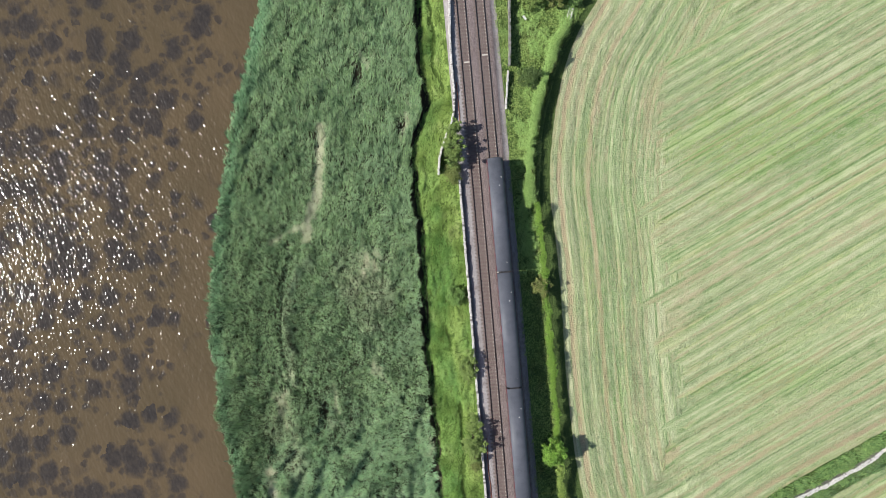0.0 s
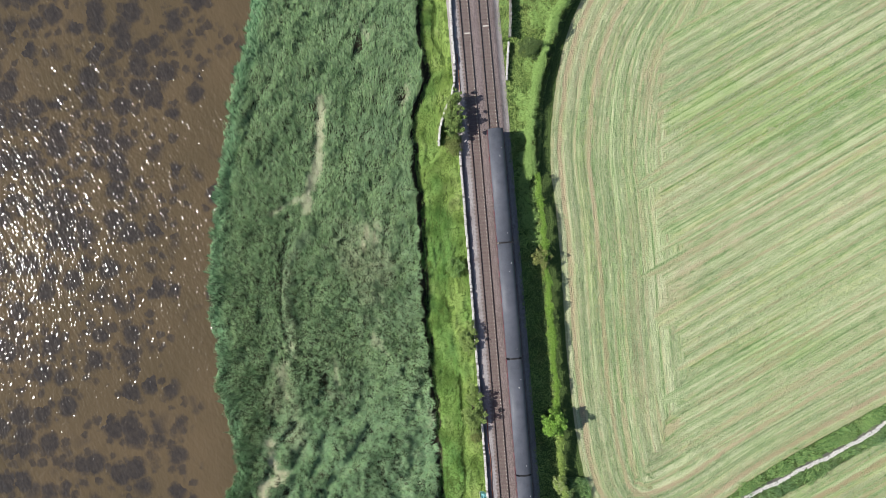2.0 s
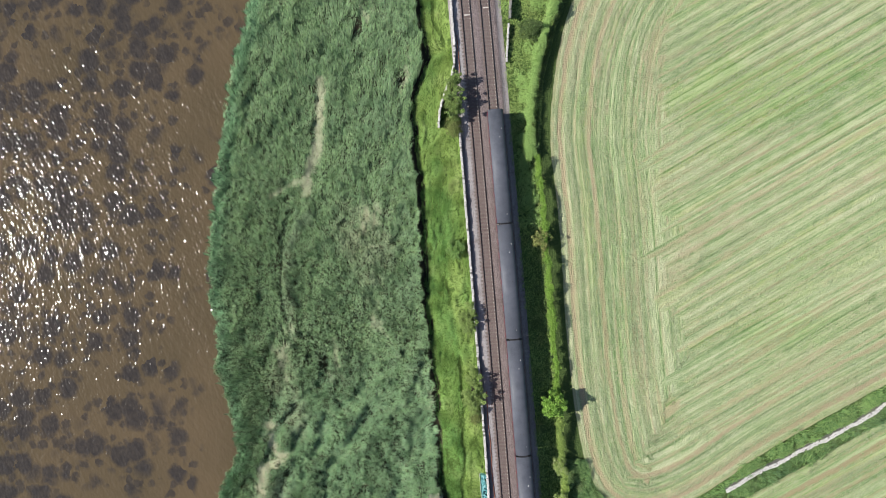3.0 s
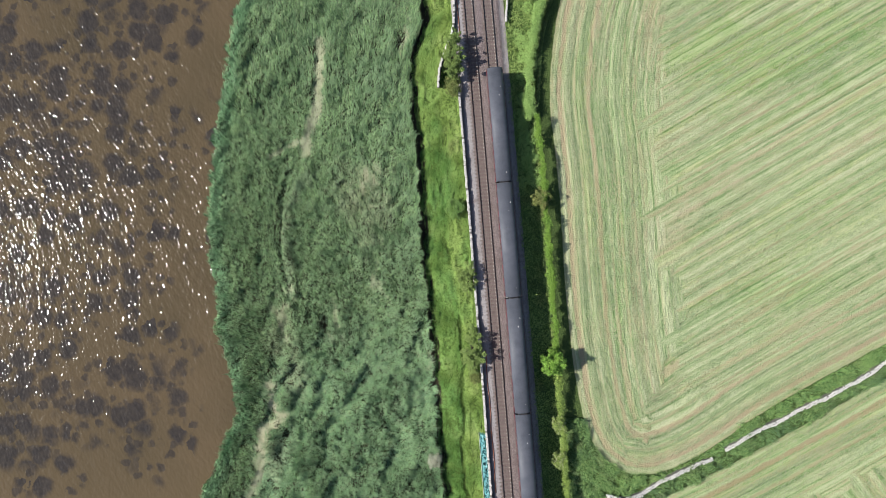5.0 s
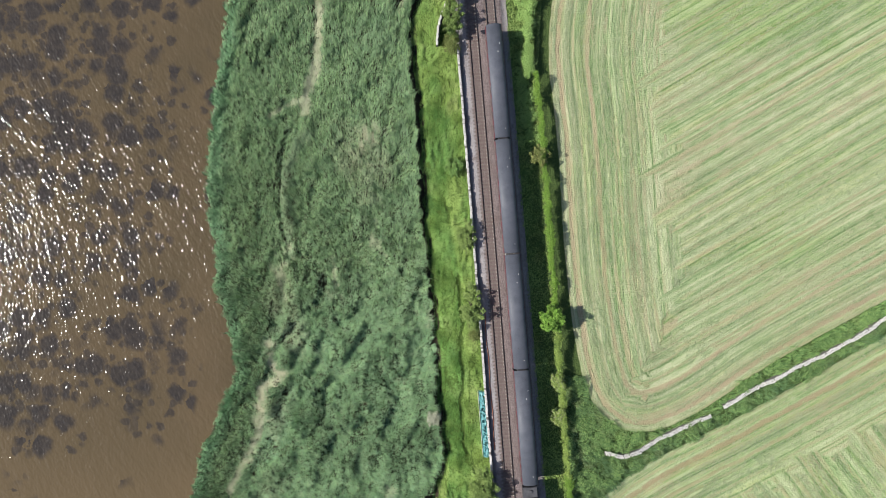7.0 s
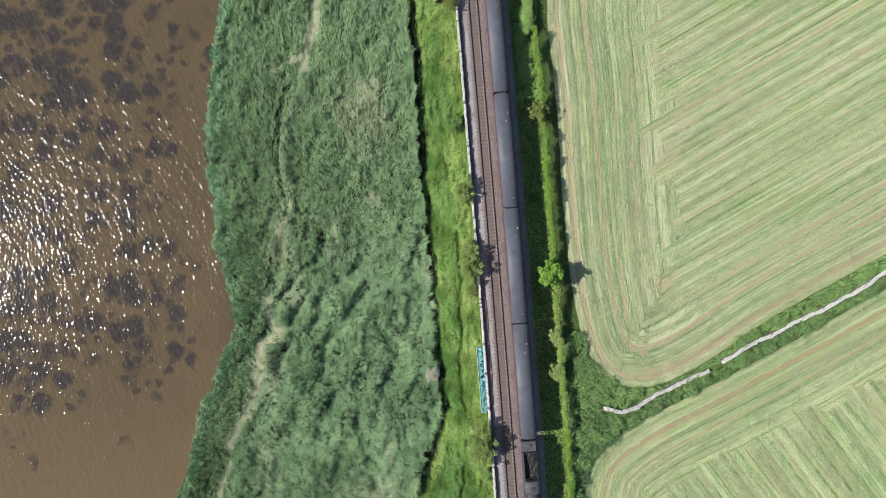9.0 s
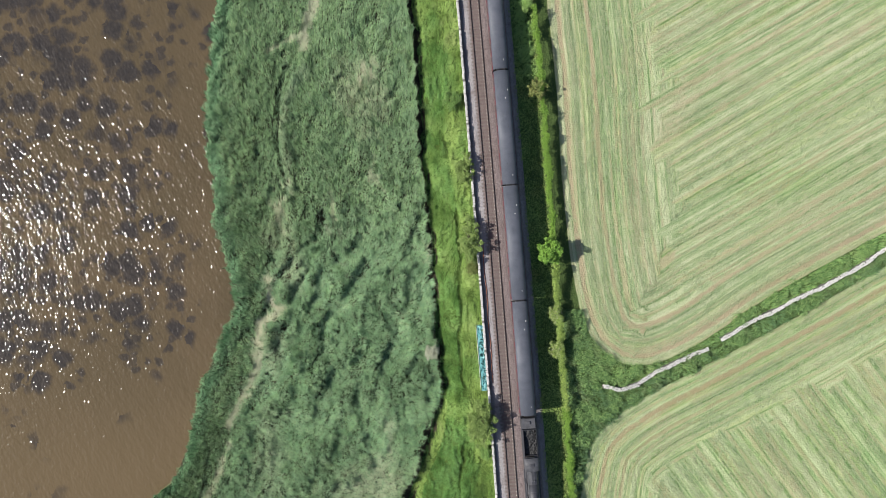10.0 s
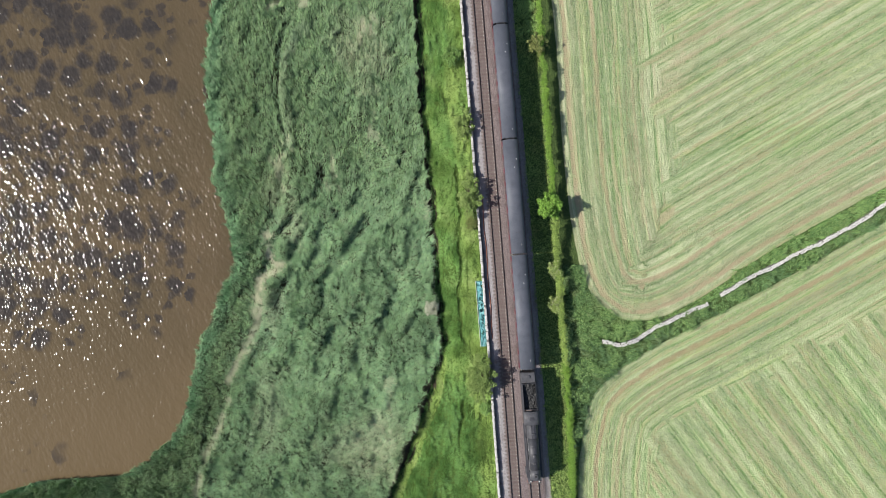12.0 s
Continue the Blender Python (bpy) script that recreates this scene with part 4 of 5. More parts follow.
tagged(new("brambles", lumps_mesh("brambles", list(zip(sx, sy, r1.uniform(0.4, 0.9, len(sx)))), M_BRAMBLE, r1, 0.18, 230, 0.55)), "dark green brambles on the bank beside the track", "brambles", kind="stuff")
# green growth in the corner between the fields and along the field wall
cx, cy = scatter(r1, 2600, 20, 90, -95, -20, lambda x, y: (x > hedge_x(y) + 0.8) & ((y < -45.5) | (x > 27)) & ~inside(x, y, POLY_A) & ~inside(x, y, POLY_B))
dA, dB = to_line(cx, cy, np.vstack([W_LINE, S_LINE]))[0], to_line(cx, cy, B_LINE)[0]
dWf = to_line(cx, cy, WALL_FIELD)[0]
k = (dA > 0.3) & (dB > 0.7) & (dWf > 0.62)
tagged(new("bank_growth", lumps_mesh("bank_growth", list(zip(cx[k], cy[k], r1.uniform(0.35, 1.25, k.sum()))), M_BANK, r1, 0.19, 210, 0.75)), "thick green nettles and weeds along the field wall", "undergrowth", kind="stuff")


ME_STEM = bm_mesh("stem", rodded((0, 0, 0), (0, 0, 1.35), 0.05, 0.02, 6), M_BARK)


def hedge_run(y0, y1, mat, name, label, width=0.85, top=1.35, seed=5, shift=0.0):
    r = np.random.default_rng(seed)
    pts, y = [], y0
    while y < y1:
        rad = width * r.uniform(0.45, 1.1) * (0.7 + 0.6 * float(vnoise(y, 0.0, 3.0, 70 + seed)))
        x = float(hedge_x(y)) + shift + r.uniform(-0.45, 0.45) * width
        ht = top * (0.55 + 0.7 * float(vnoise(y, 5.0, 2.4, 72 + seed)))
        p = blob_points(r, int(430 * rad * rad) + 60, rad, 0.9, 0.4)
        p[:, 2] = np.maximum(p[:, 2] + max(ht - rad * 0.9, rad * 0.4), 0.03)
        pts.append(p + [x, y, float(land(np.array(x), np.array(y)))])
        y += r.uniform(0.22, 0.5)
    c = np.vstack(pts)
    n = len(c)
    v, f, d = leaves(c, r.uniform(0.09, 0.21, n), r, 0.6, 0.2 * r.random(n))
    ob = thing(name, label, "hedge")
    part("foliage", np_mesh("foliage", v, f, mat, {"dry": d}), mat, ob)
    for yy in np.arange(y0 + 0.6, y1, 1.6):
        xx = float(hedge_x(yy)) + shift
        st = part("stem", ME_STEM, M_BARK, ob)
        st.matrix_basis = pose(xx, yy, float(land(np.array(xx), np.array(yy))) - 0.1, r.uniform(-9, 9), r.uniform(-9, 9), r.uniform(0, 360))
    return ob


hedge_run(-36.5, 8, M_HEDGE, "hedge", "bright green field hedge along the railway verge", 0.62, 2.5, 5)
hedge_run(8, 40, M_SCRUB, "hedge", "tall overgrown green hedge beside the field", 0.95, 2.5, 6, -1.5)
hedge_run(43.6, 56, M_SCRUB, "hedge", "tall overgrown green hedge beyond a white tub", 0.95, 2.5, 10, -1.5)
# the dark bramble leaves also hold the tall hedge's shadow band in their colour
hedge_run(8, 39.8, M_BRAMBLE, "bramble_hedge", "low dark bramble growth in the lee of a hedge", 0.5, 0.7, 9, 0.2)
hedge_run(-62, -37, M_LIME, "hedge", "yellow-green hedge with elder blossom beside the field", 0.58, 2.5, 7)
hedge_run(-97, -62, M_HEDGE, "hedge", "narrow green hedge running on beside the railway", 0.58, 1.8, 8)


def tree(name, label, x, y, rad, top, mat, seed, stretch_y=1.0, leaf=0.19, lobes=9, flower=0.0, density=1.0, cat="tree"):
    """Trunk, limbs that fork to each lobe, and a crown of leaf sprays."""
    r = np.random.default_rng(seed)
    z0 = float(land(np.array(float(x)), np.array(float(y)))) if abs(x - float(mid_x(y))) > 4.6 else 0.5
    ob = thing(name, label, cat, at=pose(x, y, z0))
    high = top - z0
    bm = bmesh.new()
    fork = Vector((r.uniform(-.15, .15), r.uniform(-.15, .15), high * 0.38))
    rod(bm, (0, 0, -0.2), fork, 0.07 + high * 0.022, 0.05 + high * 0.012, 8)
    part("trunk", bm, M_BARK, ob)
    vs, fs, ds, o = [], [], [], 0
    limbs = bmesh.new()
    sprigs = 2 * lobes
    for i in range(lobes + sprigs):
        a = 6.283 * i / lobes + r.uniform(-.4, .4)
        if i < lobes:
            q, lr, lift = (rad * r.uniform(0.35, 0.74) if i else 0.0), rad * r.uniform(0.27, 0.47), r.uniform(0.5, 0.84)
        else:
            q, lr, lift = rad * r.uniform(0.62, 1.08), rad * r.uniform(0.10, 0.20), r.uniform(0.35, 0.86)
        c = np.array([math.cos(a) * q, math.sin(a) * q * stretch_y, high * lift])
        if i == 0:
            c[2] = high * 0.85
        rod(limbs, fork, c, 0.03 + high * 0.005, 0.012, 5)
        n = int(24 * density * lr * lr / (leaf * leaf)) + 25
        p = blob_points(r, n, lr, 0.8, 0.45) + c
        p[:, 2] = np.minimum(p[:, 2], high)
        v, f, d = leaves(p, r.uniform(0.6, 1.3, n) * leaf, r, 0.5, np.where(r.random(n) < flower, 0.95, 0.25 * r.random(n)))
        vs.append(v), fs.append(f + o), ds.append(d)
        o += len(v)
    part("limbs", limbs, M_BARK, ob)
    part("crown", np_mesh("crown", np.vstack(vs), np.vstack(fs), mat, {"dry": np.concatenate(ds)}), mat, ob)
    return ob


tree("tree", "dark green hawthorn leaning over the stone wall by the track", 2.1, 18.0, 1.75, 5.0, M_TREE, 11, 2.5, lobes=20, density=1.3)
tree("bush", "grey-green thorn bush at the end of a stone wall", 2.0, 13.4, 1.5, 2.7, M_OLIVE, 26, 1.5, cat="bush")
tree("tree", "olive green hawthorn overhanging the railway wall", 5.5, -32.9, 1.9, 4.2, M_THORN, 12, 2.1, lobes=15)
tree("bush", "olive green thorn bush against the railway wall", 4.7, -20.4, 1.6, 3.2, M_THORN, 13, 1.8, lobes=12, cat="bush")
tree("tree", "large green thorn tree beside the railway wall", 7.5, -64.2, 2.3, 4.9, M_THORN, 14, 1.7, lobes=14)
tree("bush", "light green round bush in the meadow", 2.4, -8.0, 1.5, 1.9, M_MEADOW, 15, 1.2, cat="bush")
tree("tree", "bright green young ash tree standing in the hedge", 19.2, -34.8, 2.0, 5.6, M_SPRING, 16, 1.1, lobes=11)
tree("bush", "grey-green willow bush rising from the hedge", 17.3, -6.4, 1.6, 3.2, M_OLIVE, 17, 1.2, flower=0.15, density=0.7, cat="bush")
tree("bush", "dark green bush among scrub beside a ruined wall", 15.4, 30.0, 2.0, 3.2, M_BRAMBLE, 18, cat="bush")
tree("bush", "white flowering elder bush in the hedge", 20.5, -45.6, 1.3, 2.9, M_LIME, 19, 1.2, flower=0.22, cat="bush")
tree("bush", "white flowering elder bush in the hedge", 20.6, -51.6, 1.3, 2.9, M_LIME, 20, 1.3, flower=0.22, cat="bush")
tree("bush", "pale cream flowering bush at the marsh edge", -1.2, -52.6, 1.3, 0.9, M_BLOSSOM, 21, cat="bush", leaf=0.16)
tree("tree", "green tree standing at the corner of the field", 20.2, 45.0, 2.4, 4.6, M_OLIVE, 22, lobes=11)
tree("bush", "green scrub bush near the field corner", 16.0, 44.5, 2.2, 3.0, M_TREE, 23, cat="bush")
tree("bush", "low green bush at the foot of the railway wall", 6.2, -37.5, 1.2, 2.0, M_OLIVE, 24, cat="bush")
tree("bush", "low green bush at the foot of the railway wall", 8.6, -70.0, 1.1, 1.7, M_MEADOW, 25, cat="bush")

# ---------------------------------------------------------------- stone walls
def stone_shape(seed, sx, sy, sz):
    """One rough block, about 30 triangles."""
    r = np.random.default_rng(seed)
    bm = boxed((0, 0, 0), (sx, sy, sz), min(sx, sy, sz) * 0.22)
    for v in bm.verts:
        v.co += Vector(r.uniform(-1, 1, 3)) * min(sx, sy, sz) * 0.11
    return bm_mesh("coping_stone", bm, M_STONE)


def along(pts, d):
    """Place and heading at distance d on a line of points."""
    for (ax, ay), (bx, by) in zip(pts[:-1], pts[1:]):
        ln = math.hypot(bx - ax, by - ay)
        if d <= ln:
            return ax + (bx - ax) * d / ln, ay + (by - ay) * d / ln, math.atan2(by - ay, bx - ax)
        d -= ln
    return bx, by, math.atan2(by - ay, bx - ax)


def length(pts):
    return sum(math.hypot(b[0] - a[0], b[1] - a[1]) for a, b in zip(pts[:-1], pts[1:]))


def stone_wall(label, pts, z0, z1, width, stone_len, seed, rows=1, limit=290, missing=0.04, grey=False):
    """A rubble core with rough coping stones laid across it one by one."""
    r = np.random.default_rng(seed)
    ob = thing("stone_wall", label, "wall")
    total = length(pts)
    ds = np.arange(0, total, 0.5)
    vs, fs = [], []
    for i, d in enumerate(ds):
        x, y, a = along(pts, d)
        nx, ny = -math.sin(a), math.cos(a)
        j = r.uniform(-0.05, 0.05, 4)
        w0, w1 = width * 0.46, width * 0.34
        for s, z, w in ((-1, z0, w0), (-1, z1 - 0.1, w1), (1, z1 - 0.1, w1), (1, z0, w0)):
            q = s * w + r.uniform(-0.04, 0.04)
            vs.append((x + nx * q, y + ny * q, z + (r.uniform(-0.04, 0.02) if z > z0 else 0)))
        if i:
            b = 4 * i
            fs += [(b - 4 + k, b - 4 + (k + 1) % 4, b + (k + 1) % 4, b + k) for k in range(4)]
    fs += [(0, 1, 2, 3), (len(vs) - 1, len(vs) - 2, len(vs) - 3, len(vs) - 4)]
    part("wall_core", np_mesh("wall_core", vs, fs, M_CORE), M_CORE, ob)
    kinds = [stone_shape(seed * 50 + i, stone_len * q, width / rows * 1.04, 0.2 + 0.04 * i % 0.1) for i, q in enumerate((0.8, 0.95, 1.05, 1.2, 0.9))]
    for me in kinds if grey else ():
        me.materials[0] = M_LICHEN
    d, made = 0.0, 0
    while d < total and made < limit:
        for row in range(rows):
            if r.random() < missing:
                continue
            x, y, a = along(pts, d + r.uniform(-.05, .05))
            q = ((row + 0.5) / rows - 0.5) * width + r.uniform(-.03, .03) * (1 + rows) + 0.10 * (rows - 1) * (math.sin(d * 0.7 + seed) + 0.6 * math.sin(d * 1.9))
            st = part("coping_stone", kinds[r.integers(0, 5)], M_STONE, ob)
            st.matrix_basis = pose(x - math.sin(a) * q, y + math.cos(a) * q, z1 + r.uniform(-.07, .06), r.uniform(-10, 10), r.uniform(-10, 10), math.degrees(a) + r.uniform(-16, 16))
            made += 1
        d += stone_len * r.uniform(0.92, 1.08)
    return ob


def rail_line(off, ys):
    return [(float(mid_x(y)) + off, float(y)) for y in ys]


WALL_N = rounded([(1.1, 58), (1.4, 44), (1.5, 35.9), (2.1, 28.9), (2.3, 24.4), (1.5, 21.5), (-0.2, 17.5), (-0.6, 13.2)], 1)
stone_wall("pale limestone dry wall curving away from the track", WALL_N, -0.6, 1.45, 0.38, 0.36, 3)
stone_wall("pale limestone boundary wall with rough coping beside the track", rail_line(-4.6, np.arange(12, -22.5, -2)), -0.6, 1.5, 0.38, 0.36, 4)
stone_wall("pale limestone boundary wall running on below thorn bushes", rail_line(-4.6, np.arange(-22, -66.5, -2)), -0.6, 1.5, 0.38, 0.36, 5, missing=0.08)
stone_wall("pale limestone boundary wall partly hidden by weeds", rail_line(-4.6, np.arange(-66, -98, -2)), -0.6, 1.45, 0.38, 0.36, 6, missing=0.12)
stone_wall("short grey limestone parapet on the far bank of the track", [(11.75, 31.4), (11.35, 24.9)], -0.2, 1.0, 0.36, 0.4, 7)
stone_wall("mossy grey wall running through the scrub", [(12.1, 56), (11.95, 44), (12.05, 35.5), (11.9, 32.3)], -0.2, 1.75, 0.4, 0.42, 9, missing=0.2, grey=True)
gap = WALL_FIELD[:6]
stone_wall("bleached white dry stone wall between the hay fields", gap, -0.2, 0.75, 0.62, 0.25, 8, rows=2, missing=0.06)
stone_wall("bleached white dry stone wall rising between two fields", WALL_FIELD[6:], -0.2, 0.85, 0.60, 0.28, 10, rows=2, missing=0.03)

# ---------------------------------------------------------------- tracks
def swept(profile, off, ys, z):
    """A cross-section of x, z drawn along the line of the railway."""
    n = len(profile)
    vs = [(float(mid_x(y)) + off + px, float(y), z + pz) for y in ys for px, pz in profile]
    fs = [(b + k, b + (k + 1) % n, b + n + (k + 1) % n, b + n + k) for b in range(0, n * (len(ys) - 1), n) for k in range(n)]
    return vs, fs


RAIL = [(-0.07, -0.16), (0.07, -0.16), (0.07, -0.145), (0.012, -0.12), (0.012, -0.045), (0.036, -0.035), (0.036, -0.004), (-0.036, -0.004), (-0.036, -0.035), (-0.012, -0.045), (-0.012, -0.12), (-0.07, -0.145)]
HEAD = [(-0.03, -0.004), (0.03, -0.004), (0.03, 0.0), (-0.03, 0.0)]
bm = boxed((0, 0, 0), (2.55, 0.26, 0.14), 0.02)
ME_SLEEPER = bm_mesh("sleeper", bm, M_SLEEPER)
ME_PALE = bm_mesh("pale_sleeper", boxed((0.25, 0, 0.02), (1.1, 0.24, 0.15), 0.02), M_PALE)


def track(off, label, pale_y):
    ob = thing("railway_track", label, "railway track", group="parallel tracks")
    ys = np.arange(-150, 111, 2.0)
    for s in (-0.7525, 0.7525):
        rail = part("rail", np_mesh("rail", *swept(RAIL, off + s, ys, RAIL_Z), M_RUST), M_RUST, ob)
        part("rail_head", np_mesh("rail_head", *swept(HEAD, off + s, ys, RAIL_Z + 0.001), M_RAILTOP), M_RAILTOP, rail, "worn bright running surface")
    verts, faces = [], []
    for y in np.arange(-93, 55, 0.65):
        x = float(mid_x(y)) + off
        for s in (0.7525,):
            for e in (-0.12,):
                o = len(verts)
                cx = x + s + e
                verts += [(cx + a * 0.06, y + b * 0.08, RAIL_Z - 0.16 + c) for c in (0.0, 0.05) for a, b in ((-1, -1), (1, -1), (1, 1), (-1, 1))]
                faces += [(o + 4, o + 5, o + 6, o + 7), (o, o + 1, o + 5, o + 4), (o + 1, o + 2, o + 6, o + 5), (o + 2, o + 3, o + 7, o + 6), (o + 3, o, o + 4, o + 7)]
    tagged(part("rail_clip_row", np_mesh("rail_clip_row", verts, faces, M_PALE), M_PALE, ob), "pale rail clips", kind="stuff")
    for y in np.arange(-93, 55, 0.65):
        s = part("sleeper", ME_PALE if abs(y - pale_y) < 0.33 else ME_SLEEPER, M_SLEEPER, ob)
        s.matrix_basis = pose(float(mid_x(y)) + off, y, RAIL_Z - 0.235 + random.uniform(-.008, .008), 0, 0, 4.6 + random.uniform(-.6, .6))
    return ob


track(-1.68, "rusty steel railway track on weathered sleepers, empty", 33.4)
track(1.68, "rusty steel railway track on weathered sleepers, with a train on it", 34.7)


def cable(label, pts, rad, mat, name, cat):
    cu = bpy.data.curves.new(name, "CURVE")
    cu.dimensions, cu.bevel_depth, cu.bevel_resolution = "3D", rad, 1
    sp = cu.splines.new("POLY")
    sp.points.add(len(pts) - 1)
    for p, c in zip(sp.points, pts):
        p.co = (*c, 1)
    cu.materials.append(mat)
    return tagged(new(name, cu), label, cat)


r2 = np.random.default_rng(77)
cable("orange cable conduit lying on ballast along the wall", [(float(mid_x(y)) - 3.66 + 0.08 * math.sin(y * 0.7) + r2.uniform(-.03, .03), float(y), 0.97) for y in np.arange(-33, -58, -0.8)], 0.065, M_ORANGE, "cable_conduit", "conduit")
cable("orange cable conduit lying at the foot of the wall", [(float(mid_x(y)) - 3.62 + r2.uniform(-.03, .03), float(y), 0.97) for y in np.arange(29.5, 22, -0.8)], 0.065, M_ORANGE, "cable_conduit", "conduit")

# ---------------------------------------------------------------- the train
def coach_body(w, z0, z1, y0, y1):
    h = w / 2
    return extrude_profile([(-h * 0.955, z0), (h * 0.955, z0), (h, z0 + 0.75), (h * 0.985, z0 + 1.5), (h * 0.95, z1), (-h * 0.95, z1), (-h * 0.985, z0 + 1.5), (-h, z0 + 0.75)], y0, y1)


def roof_shell(w, z0, rise, y0, y1, n=14, thick=0.05):
    pts = []
    for i in range(n + 1):
        a = math.pi * i / n
        pts.append((-math.cos(a) * w / 2, z0 + math.sin(a) * rise))
    inner = [(x * 0.96, z - thick) for x, z in pts[::-1]]
    return extrude_profile(pts + inner, y0, y1)


def wheel_pair(parent, y, r, mat=M_BLACK, half=0.75):
    w = part("wheelset", rodded((-half, y, r), (half, y, r), 0.09, seg=10), M_STEEL, parent)
    for s in (-1, 1):
        bm = rodded((s * (half - 0.07), y, r), (s * (half + 0.06), y, r), r, seg=22)
        part("wheel", bm, mat, w)
    return w


def coach_thing():
    ob = thing("railway_carriage", "maroon passenger carriage with a plain grey roof, standing on the track", "train carriage", group="carriages of the train")
    L, W = 19.17, 2.74
    body = part("body", coach_body(W, 0.95, 3.2, -L / 2, L / 2), M_MAROON, ob, "gloss maroon body side")
    roof = part("roof", roof_shell(W * 0.97, 3.12, 0.74, -L / 2 - 0.07, L / 2 + 0.07), M_ROOF, ob, "dull blue-grey curved roof", shade=True)
    for s in (-1, 1):
        part("gutter", boxed((s * W * 0.487, 0, 3.17), (0.045, L, 0.07)), M_MAROON, roof, "maroon rain strip")
    for i in range(9):
        y = -L / 2 + 1.4 + i * (L - 2.8) / 8
        for s in (-1,) if i % 2 == 0 else (-0.4, 0.6):
            bm = rodded((s * 0.45, y, 3.70), (s * 0.45, y, 3.88), 0.08, 0.06, 8)
            part("roof_vent", bm, M_SOOT, roof)
    for x, y in ((-0.75, -6.3), (-0.35, -4.9), (-0.5, 8.2)):
        z = 3.12 + 0.74 * math.sqrt(1 - (x / (W * 0.485)) ** 2)
        part("chalky_mark", boxed((x, y, z + 0.004), (0.11, 0.2, 0.03), 0.008), M_WHITE, roof, "small white bird dropping")
    for i in range(8):
        y = -L / 2 + 1.6 + i * (L - 3.2) / 7
        for s in (-1, 1):
            win = part("window", boxed((s * W * 0.488, y, 2.45), (0.06, 1.35, 0.78), 0.02), M_GLASS, body)
            part("window_frame", boxed((s * W * 0.484, y, 2.45), (0.05, 1.47, 0.90), 0.02), M_STEEL, win)
    for y, hgt in ((-L / 2, 1), (L / 2, -1)):
        e = -hgt
        part("end_panel", boxed((0, y + e * 0.02, 2.1), (2.62, 0.06, 2.3), 0.02), M_BLACK, ob)
        part("gangway", boxed((0, y + e * 0.10, 2.25), (1.5, 0.18, 2.86), 0.05), M_BLACK, ob, "black corridor connection")
        for s in (-1, 1):
            bm = rodded((s * 0.87, y, 1.06), (s * 0.87, y + e * 0.14, 1.06), 0.09, seg=10)
            rod(bm, (s * 0.87, y + e * 0.13, 1.06), (s * 0.87, y + e * 0.185, 1.06), 0.2, seg=12)
            part("buffer", bm, M_STEEL, ob)
    part("underframe", boxed((0, 0, 0.85), (2.4, L - 0.2, 0.22), 0.02), M_BLACK, ob)
    for c in (-6.6, 6.6):
        bogie = part("bogie", boxed((0, c, 0.6), (2.1, 3.4, 0.26), 0.04), M_BLACK, ob)
        for d in (-1.28, 1.28):
            wheel_pair(bogie, c + d, 0.46)
    for s in (-1, 1):
        part("battery_box", boxed((s * 0.95, 1.2, 0.58), (0.5, 2.0, 0.45), 0.03), M_BLACK, ob)
    return ob


def on_track(y, z=RAIL_Z):
    """Pose of a vehicle on the train's track whose middle is at y; its front looks south."""
    a = math.atan2(-(float(mid_x(y - 4)) - float(mid_x(y + 4))), 8.0)
    return pose(float(mid_x(y)) + 1.68, y, z, 0, 0, 180 - math.degrees(a))


COUPLE_Y, PITCH = -62.6, 19.55
first = coach_thing()
first.matrix_basis = on_track(COUPLE_Y + PITCH * 0.5)
for i in range(1, 4):
    copy_thing(first, on_track(COUPLE_Y + PITCH * (i + 0.5)))


def tender_thing(at):
    ob = thing("locomotive_tender", "black locomotive tender half full of coal", "tender", at=at)
    part("underframe", boxed((0, 0, 0.95), (2.3, 6.5, 0.3), 0.03), M_BLACK, ob)
    tank = part("tank", boxed((0, 0.06, 1.75), (2.55, 6.42, 1.35), 0.06), M_BLACK, ob, "black water tank with raised coal sides")
    for s in (-1, 1):
        bm = extrude_profile([(s * 1.25, 2.4), (s * 1.29, 2.4), (s * 1.12, 3.2), (s * 1.07, 3.2)], -1.3, 3.28)
        part("coal_side", bm, M_BLACK, tank)
    part("coal_back", boxed((0, -1.3, 2.75), (2.3, 0.06, 0.75)), M_BLACK, tank)
    part("coal_front", boxed((0, 3.05, 2.7), (2.2, 0.06, 0.65)), M_BLACK, tank)
    part("tank_top", boxed((0, -2.25, 2.52), (2.3, 1.7, 0.12), 0.03), M_SOOT, tank, "sooty grey tank top")
    part("filler_lid", rodded((0, -2.4, 2.55), (0, -2.4, 2.75), 0.3, seg=16), M_SOOT, tank)
    r = np.random.default_rng(9)
    g = 22
    xs, ys = np.linspace(-1.06, 1.06, g), np.linspace(-1.25, 3.0, 2 * g)
    part("coal", grid_mesh("coal", xs, ys, lambda x, y: (x, y, 2.45 + 0.32 * step(-y, -1.2, 1.0) * np.cos(x * 1.1) + 0.22 * vnoise(x, y, 0.28, 90)), M_COAL, None, False), M_COAL, ob, "heap of black coal")
    for y in (-2.2, 0, 2.2):
        wheel_pair(ob, y, 0.62)
    for s in (-1, 1):
        part("side_frame", boxed((s * 1.02, 0, 0.75), (0.06, 6.0, 0.55), 0.02), M_BLACK, ob)
        part("buffer", rod(rodded((s * 0.87, -3.2, 1.06), (s * 0.87, -3.6, 1.06), 0.09, seg=10), (s * 0.87, -3.56, 1.06), (s * 0.87, -3.64, 1.06), 0.2, seg=12), M_STEEL, ob)
    part("ladder", boxed((0.8, -3.22, 1.9), (0.4, 0.06, 1.6)), M_BLACK, ob)
    return ob


